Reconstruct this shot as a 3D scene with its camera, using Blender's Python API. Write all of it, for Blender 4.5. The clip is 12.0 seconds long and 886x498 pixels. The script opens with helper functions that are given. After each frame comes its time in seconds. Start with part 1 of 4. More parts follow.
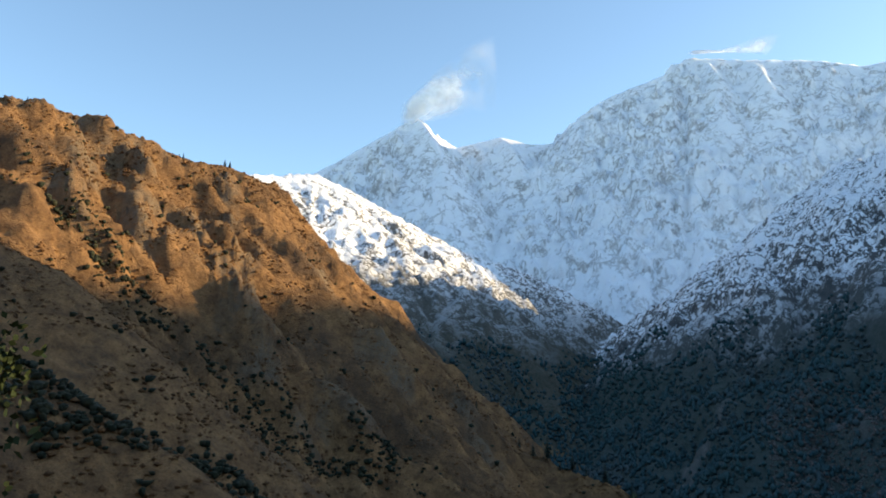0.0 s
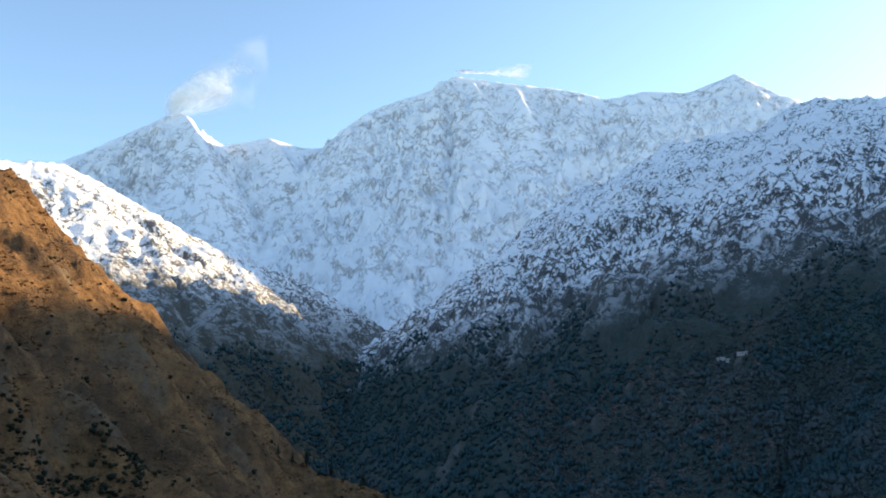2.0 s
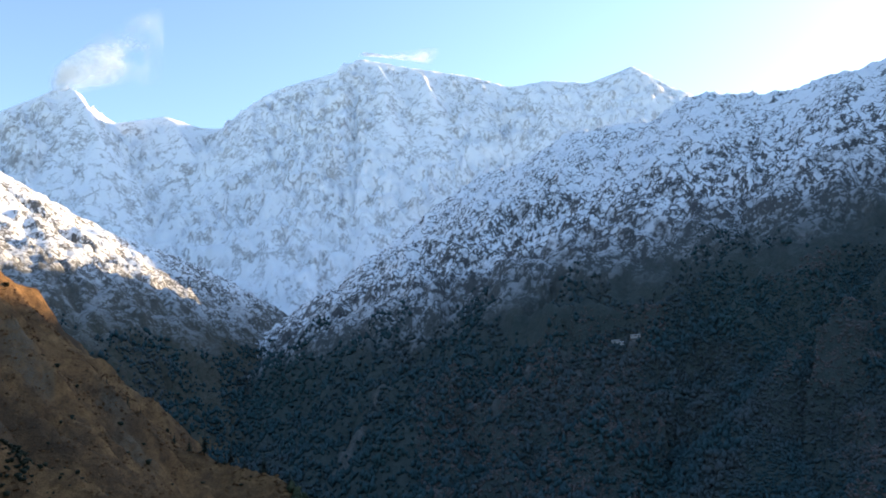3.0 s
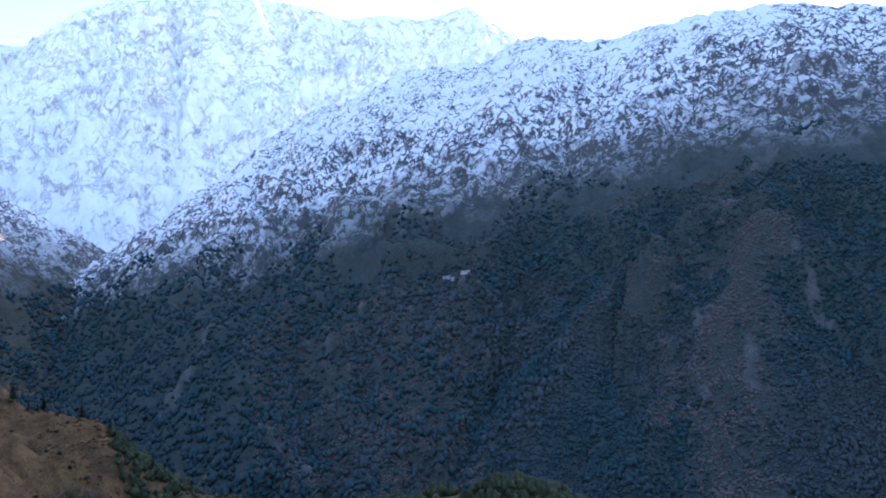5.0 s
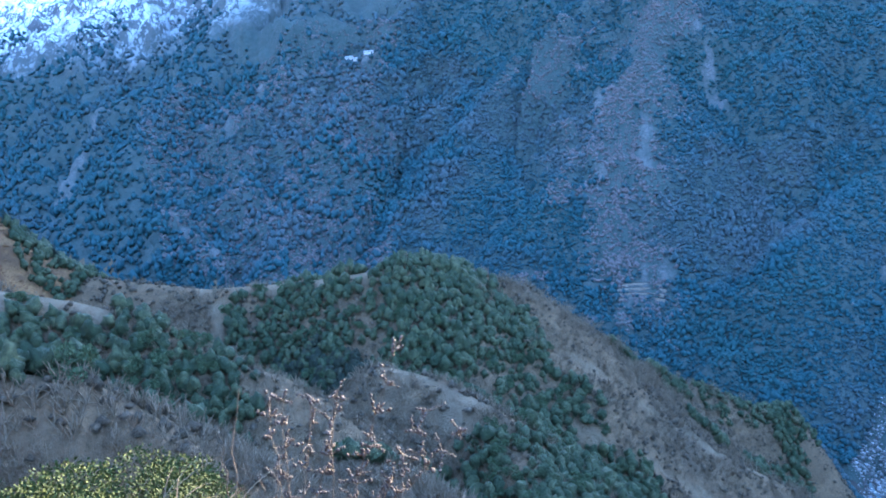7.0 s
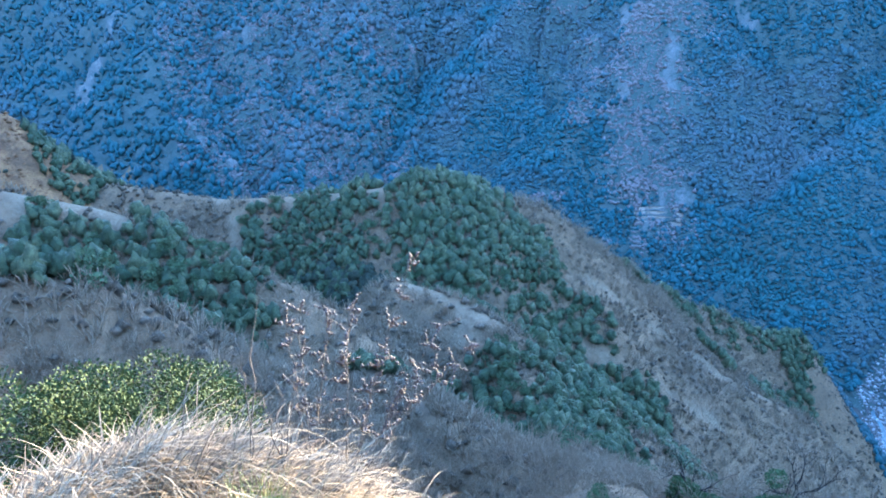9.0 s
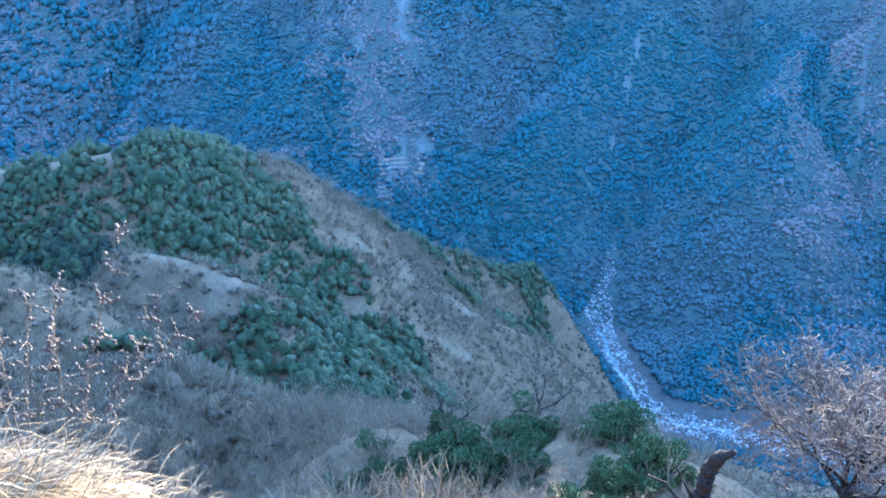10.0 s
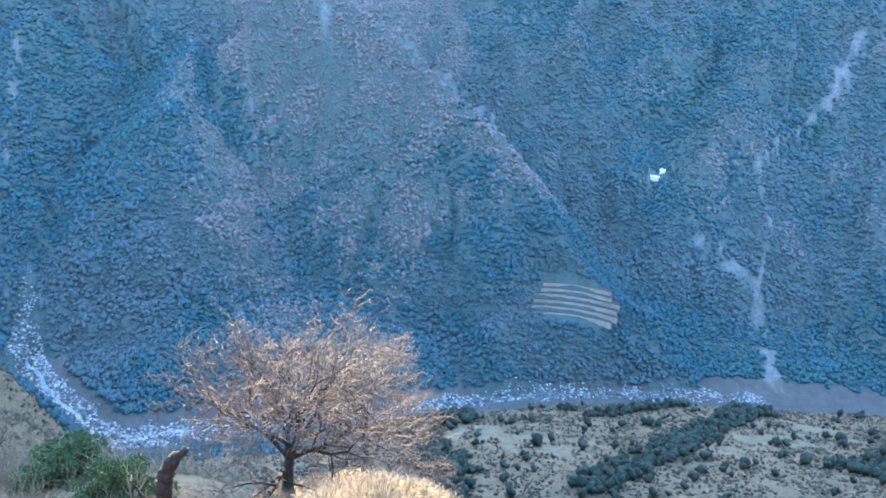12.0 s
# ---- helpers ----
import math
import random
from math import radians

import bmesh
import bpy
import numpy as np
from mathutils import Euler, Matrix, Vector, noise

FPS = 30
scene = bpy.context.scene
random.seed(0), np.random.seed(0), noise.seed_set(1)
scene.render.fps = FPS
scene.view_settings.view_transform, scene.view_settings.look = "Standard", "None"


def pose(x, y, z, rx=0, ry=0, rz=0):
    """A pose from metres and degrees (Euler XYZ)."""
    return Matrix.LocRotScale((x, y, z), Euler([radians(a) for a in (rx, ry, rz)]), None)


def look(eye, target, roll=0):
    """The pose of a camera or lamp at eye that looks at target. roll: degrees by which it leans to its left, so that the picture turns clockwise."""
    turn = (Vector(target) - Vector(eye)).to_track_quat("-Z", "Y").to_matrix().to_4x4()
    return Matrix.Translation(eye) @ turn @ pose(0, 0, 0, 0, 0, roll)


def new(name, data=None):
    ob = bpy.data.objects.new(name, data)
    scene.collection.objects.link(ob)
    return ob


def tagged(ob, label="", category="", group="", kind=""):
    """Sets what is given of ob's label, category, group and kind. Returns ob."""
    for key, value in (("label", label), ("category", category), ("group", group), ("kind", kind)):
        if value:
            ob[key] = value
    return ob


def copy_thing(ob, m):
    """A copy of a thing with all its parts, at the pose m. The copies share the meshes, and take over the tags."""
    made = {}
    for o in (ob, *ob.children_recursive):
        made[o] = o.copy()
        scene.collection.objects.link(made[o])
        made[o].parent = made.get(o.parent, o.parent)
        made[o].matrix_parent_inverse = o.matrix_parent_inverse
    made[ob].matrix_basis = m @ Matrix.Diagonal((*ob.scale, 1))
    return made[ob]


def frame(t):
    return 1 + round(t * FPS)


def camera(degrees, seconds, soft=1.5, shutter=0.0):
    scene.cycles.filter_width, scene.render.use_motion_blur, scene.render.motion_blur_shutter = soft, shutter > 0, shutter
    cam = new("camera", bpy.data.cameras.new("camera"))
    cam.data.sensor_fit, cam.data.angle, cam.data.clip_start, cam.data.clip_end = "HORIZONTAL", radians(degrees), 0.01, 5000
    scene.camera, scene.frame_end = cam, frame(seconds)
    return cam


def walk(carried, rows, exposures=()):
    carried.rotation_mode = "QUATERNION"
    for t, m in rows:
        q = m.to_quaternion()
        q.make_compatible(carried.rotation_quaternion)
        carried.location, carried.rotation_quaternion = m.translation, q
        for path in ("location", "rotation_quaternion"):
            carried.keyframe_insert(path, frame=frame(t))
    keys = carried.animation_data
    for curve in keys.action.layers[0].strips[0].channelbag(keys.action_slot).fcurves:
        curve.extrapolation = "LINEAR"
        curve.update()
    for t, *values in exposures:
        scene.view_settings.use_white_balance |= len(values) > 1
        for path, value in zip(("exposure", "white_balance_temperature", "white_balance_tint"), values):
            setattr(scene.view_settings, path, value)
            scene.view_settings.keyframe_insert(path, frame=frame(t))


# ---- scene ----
cam = camera(59.0, 12.0, soft=1.8)
# seconds, eye x, y, z, heading, pitch, lean
ROWS = [
    (0, -0, 0, 1.62, -0, 11, 0),
    (0.5, 0.032, -0.001, 1.62, -4.49, 11.08, 0.52),
    (1, 0.07, -0.006, 1.62, -9.8, 11.14, 1.18),
    (1.5, 0.097, -0.012, 1.62, -13.79, 11.2, 1.29),
    (2, 0.119, -0.018, 1.62, -17, 11.16, 1.35),
    (2.5, 0.136, -0.024, 1.62, -19.62, 11.05, 1.6),
    (3, 0.165, -0.036, 1.62, -23.98, 9.83, 2.23),
    (3.2, 0.171, -0.038, 1.62, -24.92, 9.22, 2.06),
    (4.8, 0.228, -0.072, 1.62, -34.52, 5.31, 2.93),
    (5, 0.237, -0.078, 1.62, -36.04, 4.65, 3.24),
    (5.5, 0.248, -0.086, 1.62, -38.28, 0.87, 3.55),
    (6, 0.26, -0.096, 1.62, -40.83, -3.31, 3.71),
    (6.5, 0.269, -0.104, 1.62, -42.72, -7.27, 3.63),
    (7, 0.269, -0.104, 1.62, -42.95, -11.56, 3.51),
    (7.5, 0.261, -0.096, 1.62, -41.42, -13.83, 3.14),
    (7.7, 0.252, -0.089, 1.62, -39.81, -14.47, 3.11),
    (9.3, 0.271, -0.106, 1.62, -43.18, -19.18, 1.47),
    (9.5, 0.298, -0.133, 1.62, -48.41, -19.94, 0.84),
    (10, 0.346, -0.199, 1.62, -60.04, -21.24, 0.62),
    (10.5, 0.381, -0.278, 1.62, -71.7, -22.19, -1.18),
    (11, 0.397, -0.355, 1.62, -82.78, -21.65, -1.92),
    (11.5, 0.4, -0.417, 1.62, -91.16, -20.32, -3.39),
    (12, 0.39, -0.488, 1.62, -101.07, -19.58, -4.42),
]
# seconds, stops, kelvin, tint
LIGHTING = [(0, 1.35, 7000, 0), (3.0, 1.6, 6900, 6), (5.0, 2.38, 6500, 18), (5.5, 2.95, 6400, 20), (6.5, 3.85, 5300, 12), (9.5, 4.58, 4750, 3), (10.2, 4.65, 4650, 2), (11.2, 4.85, 5400, 5), (12, 4.83, 5900, 4)]
walk(cam, [(t, pose(x, y, z, 90 + pitch, lean, yaw)) for t, x, y, z, yaw, pitch, lean in ROWS], LIGHTING)

# ---- sky and sun ----
SUN_AZ, SUN_EL = 83.0, 16.9      # degrees clockwise from straight ahead, degrees up
world = bpy.data.worlds.new("sky")
scene.world = world
world.use_nodes = True
wn = world.node_tree.nodes
sky = wn.new("ShaderNodeTexSky")
sky.sky_type, sky.sun_disc = "NISHITA", False
sky.sun_elevation, sky.sun_rotation = radians(SUN_EL), radians(SUN_AZ)
sky.altitude, sky.air_density, sky.dust_density, sky.ozone_density = 2500, 1.0, 2.6, 1.6
wn["Background"].inputs[1].default_value = 0.15
world.node_tree.links.new(sky.outputs[0], wn["Background"].inputs[0])
sun = new("sun", bpy.data.lights.new("sun", "SUN"))
sun.data.energy, sun.data.angle, sun.data.color = 3.6, radians(0.6), (1.0, 0.74, 0.46)
sa, se = radians(SUN_AZ), radians(SUN_EL)
sun.matrix_world = look((0, 0, 0), (-math.sin(sa) * math.cos(se), -math.cos(sa) * math.cos(se), -math.sin(se)))


# ---- materials ----
def shader(name, rough=0.9, spec=0.2):
    m = bpy.data.materials.new(name)
    m.use_nodes = True
    b = m.node_tree.nodes["Principled BSDF"]
    b.inputs["Roughness"].default_value = rough
    b.inputs["Specular IOR Level"].default_value = spec
    return m, m.node_tree.nodes, m.node_tree.links, b


def place(n):
    return n.new("ShaderNodeNewGeometry").outputs["Position"]


def grain(n, l, vec, scale, detail=6, rough=0.6):
    t = n.new("ShaderNodeTexNoise")
    t.inputs["Scale"].default_value, t.inputs["Detail"].default_value, t.inputs["Roughness"].default_value = scale, detail, rough
    l.new(vec, t.inputs["Vector"])
    return t.outputs["Fac"]


def ramp(n, l, fac, stops):
    r = n.new("ShaderNodeValToRGB")
    e = r.color_ramp.elements
    while len(e) < len(stops):
        e.new(0.5)
    for k, (p, c) in zip(e, stops):
        k.position, k.color = p, (*c, 1) if len(c) == 3 else c
    l.new(fac, r.inputs["Fac"])
    return r.outputs["Color"]


def span(n, l, fac, a, b, c=0.0, d=1.0):
    r = n.new("ShaderNodeMapRange")
    for k, v in zip(range(1, 5), (a, b, c, d)):
        r.inputs[k].default_value = v
    l.new(fac, r.inputs[0])
    return r.outputs[0]


def mix(n, l, fac, a, b):
    m = n.new("ShaderNodeMix")
    m.data_type = "RGBA"
    for socket, v in ((m.inputs[0], fac), (m.inputs[6], a), (m.inputs[7], b)):
        if isinstance(v, tuple):
            socket.default_value = (*v, 1)
        elif isinstance(v, (int, float)):
            socket.default_value = v
        else:
            l.new(v, socket)
    return m.outputs[2]


def maths(n, l, op, a, b=0.0, clamp=False):
    m = n.new("ShaderNodeMath")
    m.operation, m.use_clamp = op, clamp
    for socket, v in zip(m.inputs, (a, b)):
        if isinstance(v, (int, float)):
            socket.default_value = v
        else:
            l.new(v, socket)
    return m.outputs[0]


def relief(n, l, b, height, distance, strength=1.0):
    k = n.new("ShaderNodeBump")
    k.inputs["Distance"].default_value, k.inputs["Strength"].default_value = distance, strength
    l.new(height, k.inputs["Height"])
    l.new(k.outputs[0], b.inputs["Normal"])


def stripped(n, l, vec, col, pale, dark):
    """Lays bare rock and sand over a colour where the ground is stripped."""
    a = n.new("ShaderNodeAttribute")
    a.attribute_name = "bare"
    g = grain(n, l, vec, 0.25, 6, 0.7)
    k = maths(n, l, "MULTIPLY", a.outputs["Fac"], span(n, l, g, 0.3, 0.55), True)
    fine = grain(n, l, vec, 1.6, 5, 0.7)
    k = maths(n, l, "MULTIPLY", k, span(n, l, fine, 0.3, 0.52), True)
    return mix(n, l, k, col, mix(n, l, span(n, l, fine, 0.4, 0.65), dark, pale))


def snow_rock(name, line_near, line_far, y_near, y_far, soft, rock_a, rock_b, low_a, low_b, cover, fleck=0.03, scatter_=3.0, base=0.0, rib=0.8, wide=1.0, edge=(0.28, 0.72)):
    """Snow over rock above a snowline, vegetation below. The snowline runs from line_near at y_near to line_far at y_far."""
    m, n, l, b = shader(name, 0.85, 0.25)
    p = place(n)
    g = n.new("ShaderNodeNewGeometry")
    sep = n.new("ShaderNodeSeparateXYZ")
    l.new(p, sep.inputs[0])
    nor = n.new("ShaderNodeSeparateXYZ")
    l.new(g.outputs["Normal"], nor.inputs[0])
    fine = grain(n, l, p, 0.03, 8, 0.65)
    broad = grain(n, l, p, 0.004, 5, 0.6)
    small = grain(n, l, p, 0.11, 6, 0.6)
    rock = mix(n, l, span(n, l, fine, 0.35, 0.65), rock_a, rock_b)
    low = mix(n, l, span(n, l, small, 0.35, 0.65), low_a, low_b)
    level = maths(n, l, "SUBTRACT", sep.outputs[2], span(n, l, sep.outputs[1], y_near, y_far, line_near, line_far))
    level = maths(n, l, "ADD", level, maths(n, l, "MULTIPLY", maths(n, l, "SUBTRACT", broad, 0.5), 190.0))
    height = span(n, l, level, -soft, soft)
    # steep faces and rough patches shed their snow
    squash = n.new("ShaderNodeMapping")
    squash.inputs["Scale"].default_value = (1.0, 1.0, 0.62)
    squash.inputs["Rotation"].default_value = (0.3, 0.75, 0.2)
    l.new(p, squash.inputs["Vector"])
    flecks = grain(n, l, squash.outputs[0], fleck, 10, 0.72)
    # thin winding rock ribs between the snow fields
    veins = maths(n, l, "ABSOLUTE", maths(n, l, "SUBTRACT", grain(n, l, squash.outputs[0], fleck * 0.8, 4, 0.55), 0.5))
    veins = maths(n, l, "MULTIPLY", span(n, l, veins, 0.0, 0.055, 1.0, 0.0), span(n, l, grain(n, l, p, 0.009, 4, 0.6), 0.36, 0.56))
    hold = maths(n, l, "ADD", nor.outputs[2], maths(n, l, "MULTIPLY", maths(n, l, "SUBTRACT", fine, 0.5), 0.9))
    hold = maths(n, l, "ADD", hold, maths(n, l, "MULTIPLY", maths(n, l, "SUBTRACT", flecks, 0.5), scatter_))
    hold = maths(n, l, "ADD", hold, maths(n, l, "MULTIPLY", maths(n, l, "SUBTRACT", broad, 0.5), wide))
    hold = maths(n, l, "ADD", hold, span(n, l, level, 0, 420, base, cover))
    long_ribs = maths(n, l, "ABSOLUTE", maths(n, l, "SUBTRACT", grain(n, l, squash.outputs[0], fleck * 0.3, 5, 0.6), 0.5))
    veins = maths(n, l, "MAXIMUM", veins, span(n, l, long_ribs, 0.0, 0.03, 0.9, 0.0))
    hold = maths(n, l, "SUBTRACT", hold, maths(n, l, "MULTIPLY", veins, rib))
    hold = span(n, l, hold, *edge)
    snow = maths(n, l, "MULTIPLY", height, hold, True)
    ground_colour = mix(n, l, span(n, l, level, -150, 60), low, rock)
    ground_colour = stripped(n, l, p, ground_colour, (0.19, 0.18, 0.17), (0.10, 0.095, 0.09))
    l.new(mix(n, l, snow, ground_colour, (0.86, 0.88, 0.92)), b.inputs["Base Color"])
    bump = maths(n, l, "ADD", maths(n, l, "MULTIPLY", fine, 14.0), maths(n, l, "MULTIPLY", small, 5.0))
    relief(n, l, b, bump, 1.0, 0.8)
    return m


# Pale rock and soft snow edges put the distance haze into the colour.
MAT_MASSIF = snow_rock("snow_and_ice_wall", 60, 60, 0, 100, 90, (0.32, 0.32, 0.33), (0.48, 0.47, 0.47), (0.05, 0.055, 0.04), (0.09, 0.08, 0.06), 0.45, 0.018, 1.7, 0.35, 1.0, 1.5, (-0.1, 0.85))
MAT_RIDGE = snow_rock("snowy_ridge", 260, 260, 0, 100, 160, (0.10, 0.10, 0.10), (0.2, 0.19, 0.18), (0.05, 0.055, 0.04), (0.09, 0.08, 0.06), 0.5, 0.05, 2.4, -0.1, 0.95, 1.2)
MAT_FOREST = snow_rock("wooded_slope", 325, -35, 800, 2400, 120, (0.065, 0.07, 0.075), (0.13, 0.13, 0.13), (0.035, 0.055, 0.05), (0.06, 0.075, 0.068), 0.45, 0.06, 2.2, -0.2, 1.15, 0.7, (0.2, 0.75))


def dry_slope(name, a, b_, c, green, scale=1.0, straw=(0.42, 0.33, 0.21)):
    """Dry winter grass with bare earth, stones and darker herbs."""
    m, n, l, b = shader(name, 0.95, 0.1)
    p = place(n)
    one = grain(n, l, p, 0.02 * scale, 6, 0.6)
    two = grain(n, l, p, 0.16 * scale, 8, 0.7)
    three = grain(n, l, p, 1.1 * scale, 5, 0.7)
    col = mix(n, l, span(n, l, two, 0.35, 0.65), a, b_)
    col = mix(n, l, maths(n, l, "MULTIPLY", span(n, l, one, 0.5, 0.68), 0.8), col, c)
    col = mix(n, l, maths(n, l, "MULTIPLY", span(n, l, three, 0.52, 0.72), 0.75), col, green)
    col = stripped(n, l, p, col, straw, (0.2, 0.155, 0.1))
    l.new(col, b.inputs["Base Color"])
    h = maths(n, l, "ADD", maths(n, l, "MULTIPLY", two, 3.0), maths(n, l, "MULTIPLY", three, 0.7))
    relief(n, l, b, h, 1.0 / scale, 0.9)
    return m


MAT_HILL = dry_slope("dry_grass_slope", (0.32, 0.18, 0.082), (0.15, 0.083, 0.042), (0.085, 0.06, 0.043), (0.06, 0.041, 0.024), 1.0, (0.17, 0.128, 0.096))
MAT_HOME = dry_slope("brushy_slope", (0.192, 0.13, 0.0744), (0.125, 0.09, 0.0552), (0.0888, 0.0696, 0.048), (0.0576, 0.0492, 0.0264), 1.0, (0.178, 0.134, 0.084))
MAT_FLOOR = dry_slope("valley_gravel", (0.084, 0.0805, 0.0735), (0.056, 0.0525, 0.049), (0.063, 0.056, 0.049), (0.042, 0.0385, 0.0315), 1.0, (0.182, 0.168, 0.147))


# ---- the land ----
TABLE = np.random.RandomState(7).permutation(256).astype(np.int32)
GRAD = np.array([(math.cos(k * math.pi / 8), math.sin(k * math.pi / 8)) for k in range(16)], np.float32)


def perlin(x, y):
    xi, yi = np.floor(x).astype(np.int32), np.floor(y).astype(np.int32)
    xf, yf = (x - xi).astype(np.float32), (y - yi).astype(np.float32)
    u, v = xf * xf * xf * (xf * (xf * 6 - 15) + 10), yf * yf * yf * (yf * (yf * 6 - 15) + 10)

    def corner(i, j):
        g = GRAD[TABLE[(TABLE[(xi + i) & 255] + yi + j) & 255] & 15]
        return g[..., 0] * (xf - i) + g[..., 1] * (yf - j)
    a, b = corner(0, 0), corner(0, 1)
    a = a + u * (corner(1, 0) - a)
    b = b + u * (corner(1, 1) - b)
    return (a + v * (b - a)) * 1.5


def fbm(x, y, octaves=4, gain=0.5):
    s, k = 0, 1.0
    for i in range(octaves):
        s = s + k * perlin(x + 17.3 * i, y - 9.1 * i)
        x, y, k = x * 2.03, y * 2.03, k * gain
    return s


def crags(x, y, octaves=4, gain=0.5):
    s, k = 0, 1.0
    for i in range(octaves):
        s = s + k * (1 - 2 * np.abs(perlin(x + 31.7 * i, y + 5.3 * i)))
        x, y, k = x * 2.07, y * 2.07, k * gain
    return s


def along(points, x, y, slope, crown=0.0, nearest=False):
    """Height, distance and run of a ridge whose sides fall away from the crest line."""
    best = np.full(x.shape, -1e9, np.float32)
    far, run, top = np.zeros_like(best), np.zeros_like(best), np.zeros_like(best)
    length = 0.0
    for (x0, y0, z0), (x1, y1, z1) in zip(points, points[1:]):
        dx, dy = x1 - x0, y1 - y0
        size = math.hypot(dx, dy)
        k = np.clip(((x - x0) * dx + (y - y0) * dy) / (size * size), 0, 1)
        d = np.hypot(x - x0 - k * dx, y - y0 - k * dy)
        z = z0 + k * (z1 - z0) - slope * (np.sqrt(d * d + crown * crown) - crown)
        rank = -d if nearest else z
        won = rank > best
        best = np.where(won, rank, best)
        top = np.where(won, z, top)
        far = np.where(won, d, far)
        run = np.where(won, length + k * size, run)
        length += size
    return top, far, run


MASSIF = [(-1479, 4144, 873), (-983, 4340, 1162), (-630, 4557, 1432), (-327, 4588, 1622), (-171, 4597, 1724), (-83, 4579, 1619), (89, 4559, 1515), (347, 4547, 1579), (532, 4519, 1523), (749, 4488, 1527), (837, 4472, 1689), (954, 4449, 1776), (1372, 4338, 1919), (1436, 4317, 1988), (1664, 4181, 1915), (2033, 3958, 1807), (2202, 3809, 1711), (2369, 3648, 1711), (2518, 3485, 1647), (2719, 3331, 1717), (2808, 3191, 1579), (2868, 3068, 1429), (3023, 2916, 1220)]
SNOW_RIDGE = [(-1063, 1811, 535), (-748, 2069, 579), (-589, 2223, 653), (-499, 2348, 689), (-405, 2416, 709), (-303, 2482, 674), (-158, 2545, 604), (31, 2600, 509), (224, 2641, 448), (400, 2670, 384), (491, 2655, 285), (609, 2682, 191), (708, 2709, 107)]
RIGHT_MOUNTAIN = [(770, 2588, 129), (896, 2441, 298), (946, 2314, 453), (1111, 2128, 644), (1178, 2034, 655), (1298, 1899, 730), (1435, 1668, 707), (1459, 1580, 742), (1474, 1496, 726), (1558, 1332, 680), (1608, 1156, 682), (1670, 968, 667), (1751, 737, 596)]
# Unseen crest: heights chosen to shade the hill's foot and spare the viewpoint.
RIGHT_SOUTH = [(1751, 737, 590), (1800, 640, 618), (1840, 575, 640), (1870, 500, 684), (1890, 420, 668), (1900, 300, 546), (1910, 150, 540), (1930, -100, 600), (1950, -500, 700), (1750, -1100, 760), (1300, -1700, 700)]
SHELF = [(559, 1392, 79), (740, 1247, 76), (856, 1108, 70), (918, 1057, 59)]
BROAD_SPUR = [(900, -27, -5), (812, -115, -62), (755, -154, -97), (690, -209, -142), (613, -246, -209)]
MOUNTAIN_SPURS = [
    [(682, 903, 32), (581, 838, -42), (508, 802, -111), (416, 720, -167)],
    [(803, 718, 40), (688, 697, -44), (592, 700, -117), (510, 667, -172)],
    [(937, 565, 114), (836, 538, 25), (749, 538, -51), (627, 541, -125), (572, 551, -176)],
    [(917, 247, -72), (838, 284, -108), (715, 304, -149)],
    [(966, 97, -95), (763, 97, -133)],
    [(893, -571, -15), (825, -511, -95), (752, -449, -166), (695, -399, -224)],
    [(547, 1147, 51), (451, 1085, -22), (379, 1081, -94), (322, 1076, -139)],
]
TERRACE_SHELF = [(566, -175, -267), (584, -215, -260), (590, -245, -257), (588, -285, -260), (575, -320, -267)]
MASSIF_RIBS = [
    [(-171, 4597, 1724), (-120, 4440, 1640), (-60, 4280, 1500), (0, 4100, 1290)], [(-630, 4557, 1432), (-540, 4390, 1290), (-480, 4200, 1090)],
    [(347, 4547, 1579), (390, 4390, 1490), (430, 4220, 1330)], [(600, 4510, 1520), (620, 4360, 1390), (650, 4200, 1220)],
    [(837, 4472, 1689), (800, 4310, 1600), (760, 4130, 1450), (740, 3950, 1240)], [(1120, 4400, 1840), (1130, 4240, 1690), (1110, 4060, 1500)],
    [(1436, 4317, 1988), (1510, 4170, 1900), (1490, 4000, 1760), (1420, 3820, 1540)], [(1700, 4150, 1900), (1720, 4000, 1810), (1680, 3820, 1650)],
    [(2033, 3958, 1807), (1980, 3800, 1660), (1900, 3640, 1480)], [(2369, 3648, 1711), (2280, 3520, 1570), (2160, 3380, 1390)],
]
RIVER = [(733, 2806, 110), (494, 1938, -44), (342, 1461, -129), (330, 1162, -190), (560, 560, -270), (655, 218, -297), (571, 184, -299), (485, 124, -303), (469, 104, -304), (500, -47, -307), (520, -220, -310), (518, -322, -313), (500, -470, -316), (420, -900, -330)]
HILL = [(-420, 230, 150), (-253, 335, 143), (-221, 369, 149), (-213, 385, 156), (-198, 398, 152), (-179, 413, 146), (-149, 435, 140), (-130, 452, 140), (-113, 467, 130), (-99, 470, 113), (-81, 473, 94), (-56, 467, 68), (-34, 459, 46), (-11, 450, 24), (14, 430, -10), (63, 415, -32), (86, 391, -39), (98, 378, -56), (114, 363, -72)]
SPUR = [(114, 363, -72), (143, 309, -76), (166, 274, -73), (186, 248, -69), (197, 240, -65), (220, 232, -73), (244, 222, -83), (272, 220, -103), (330, 216, -144)]
SPUR_END = [(330, 216, -144), (375, 199, -170), (400, 188, -184), (416, 180, -186)]
GULLY_RIDGES = [
    [(-165, 251, 66), (-150, 260, 54), (-130, 259, 45), (-109, 258, 28), (-83, 257, 7), (-68, 251, -7), (-40, 247, -27)],
    [(-104, 171, 15), (-93, 177, 9), (-76, 174, -1), (-58, 170, -9), (-44, 164, -17)],
]
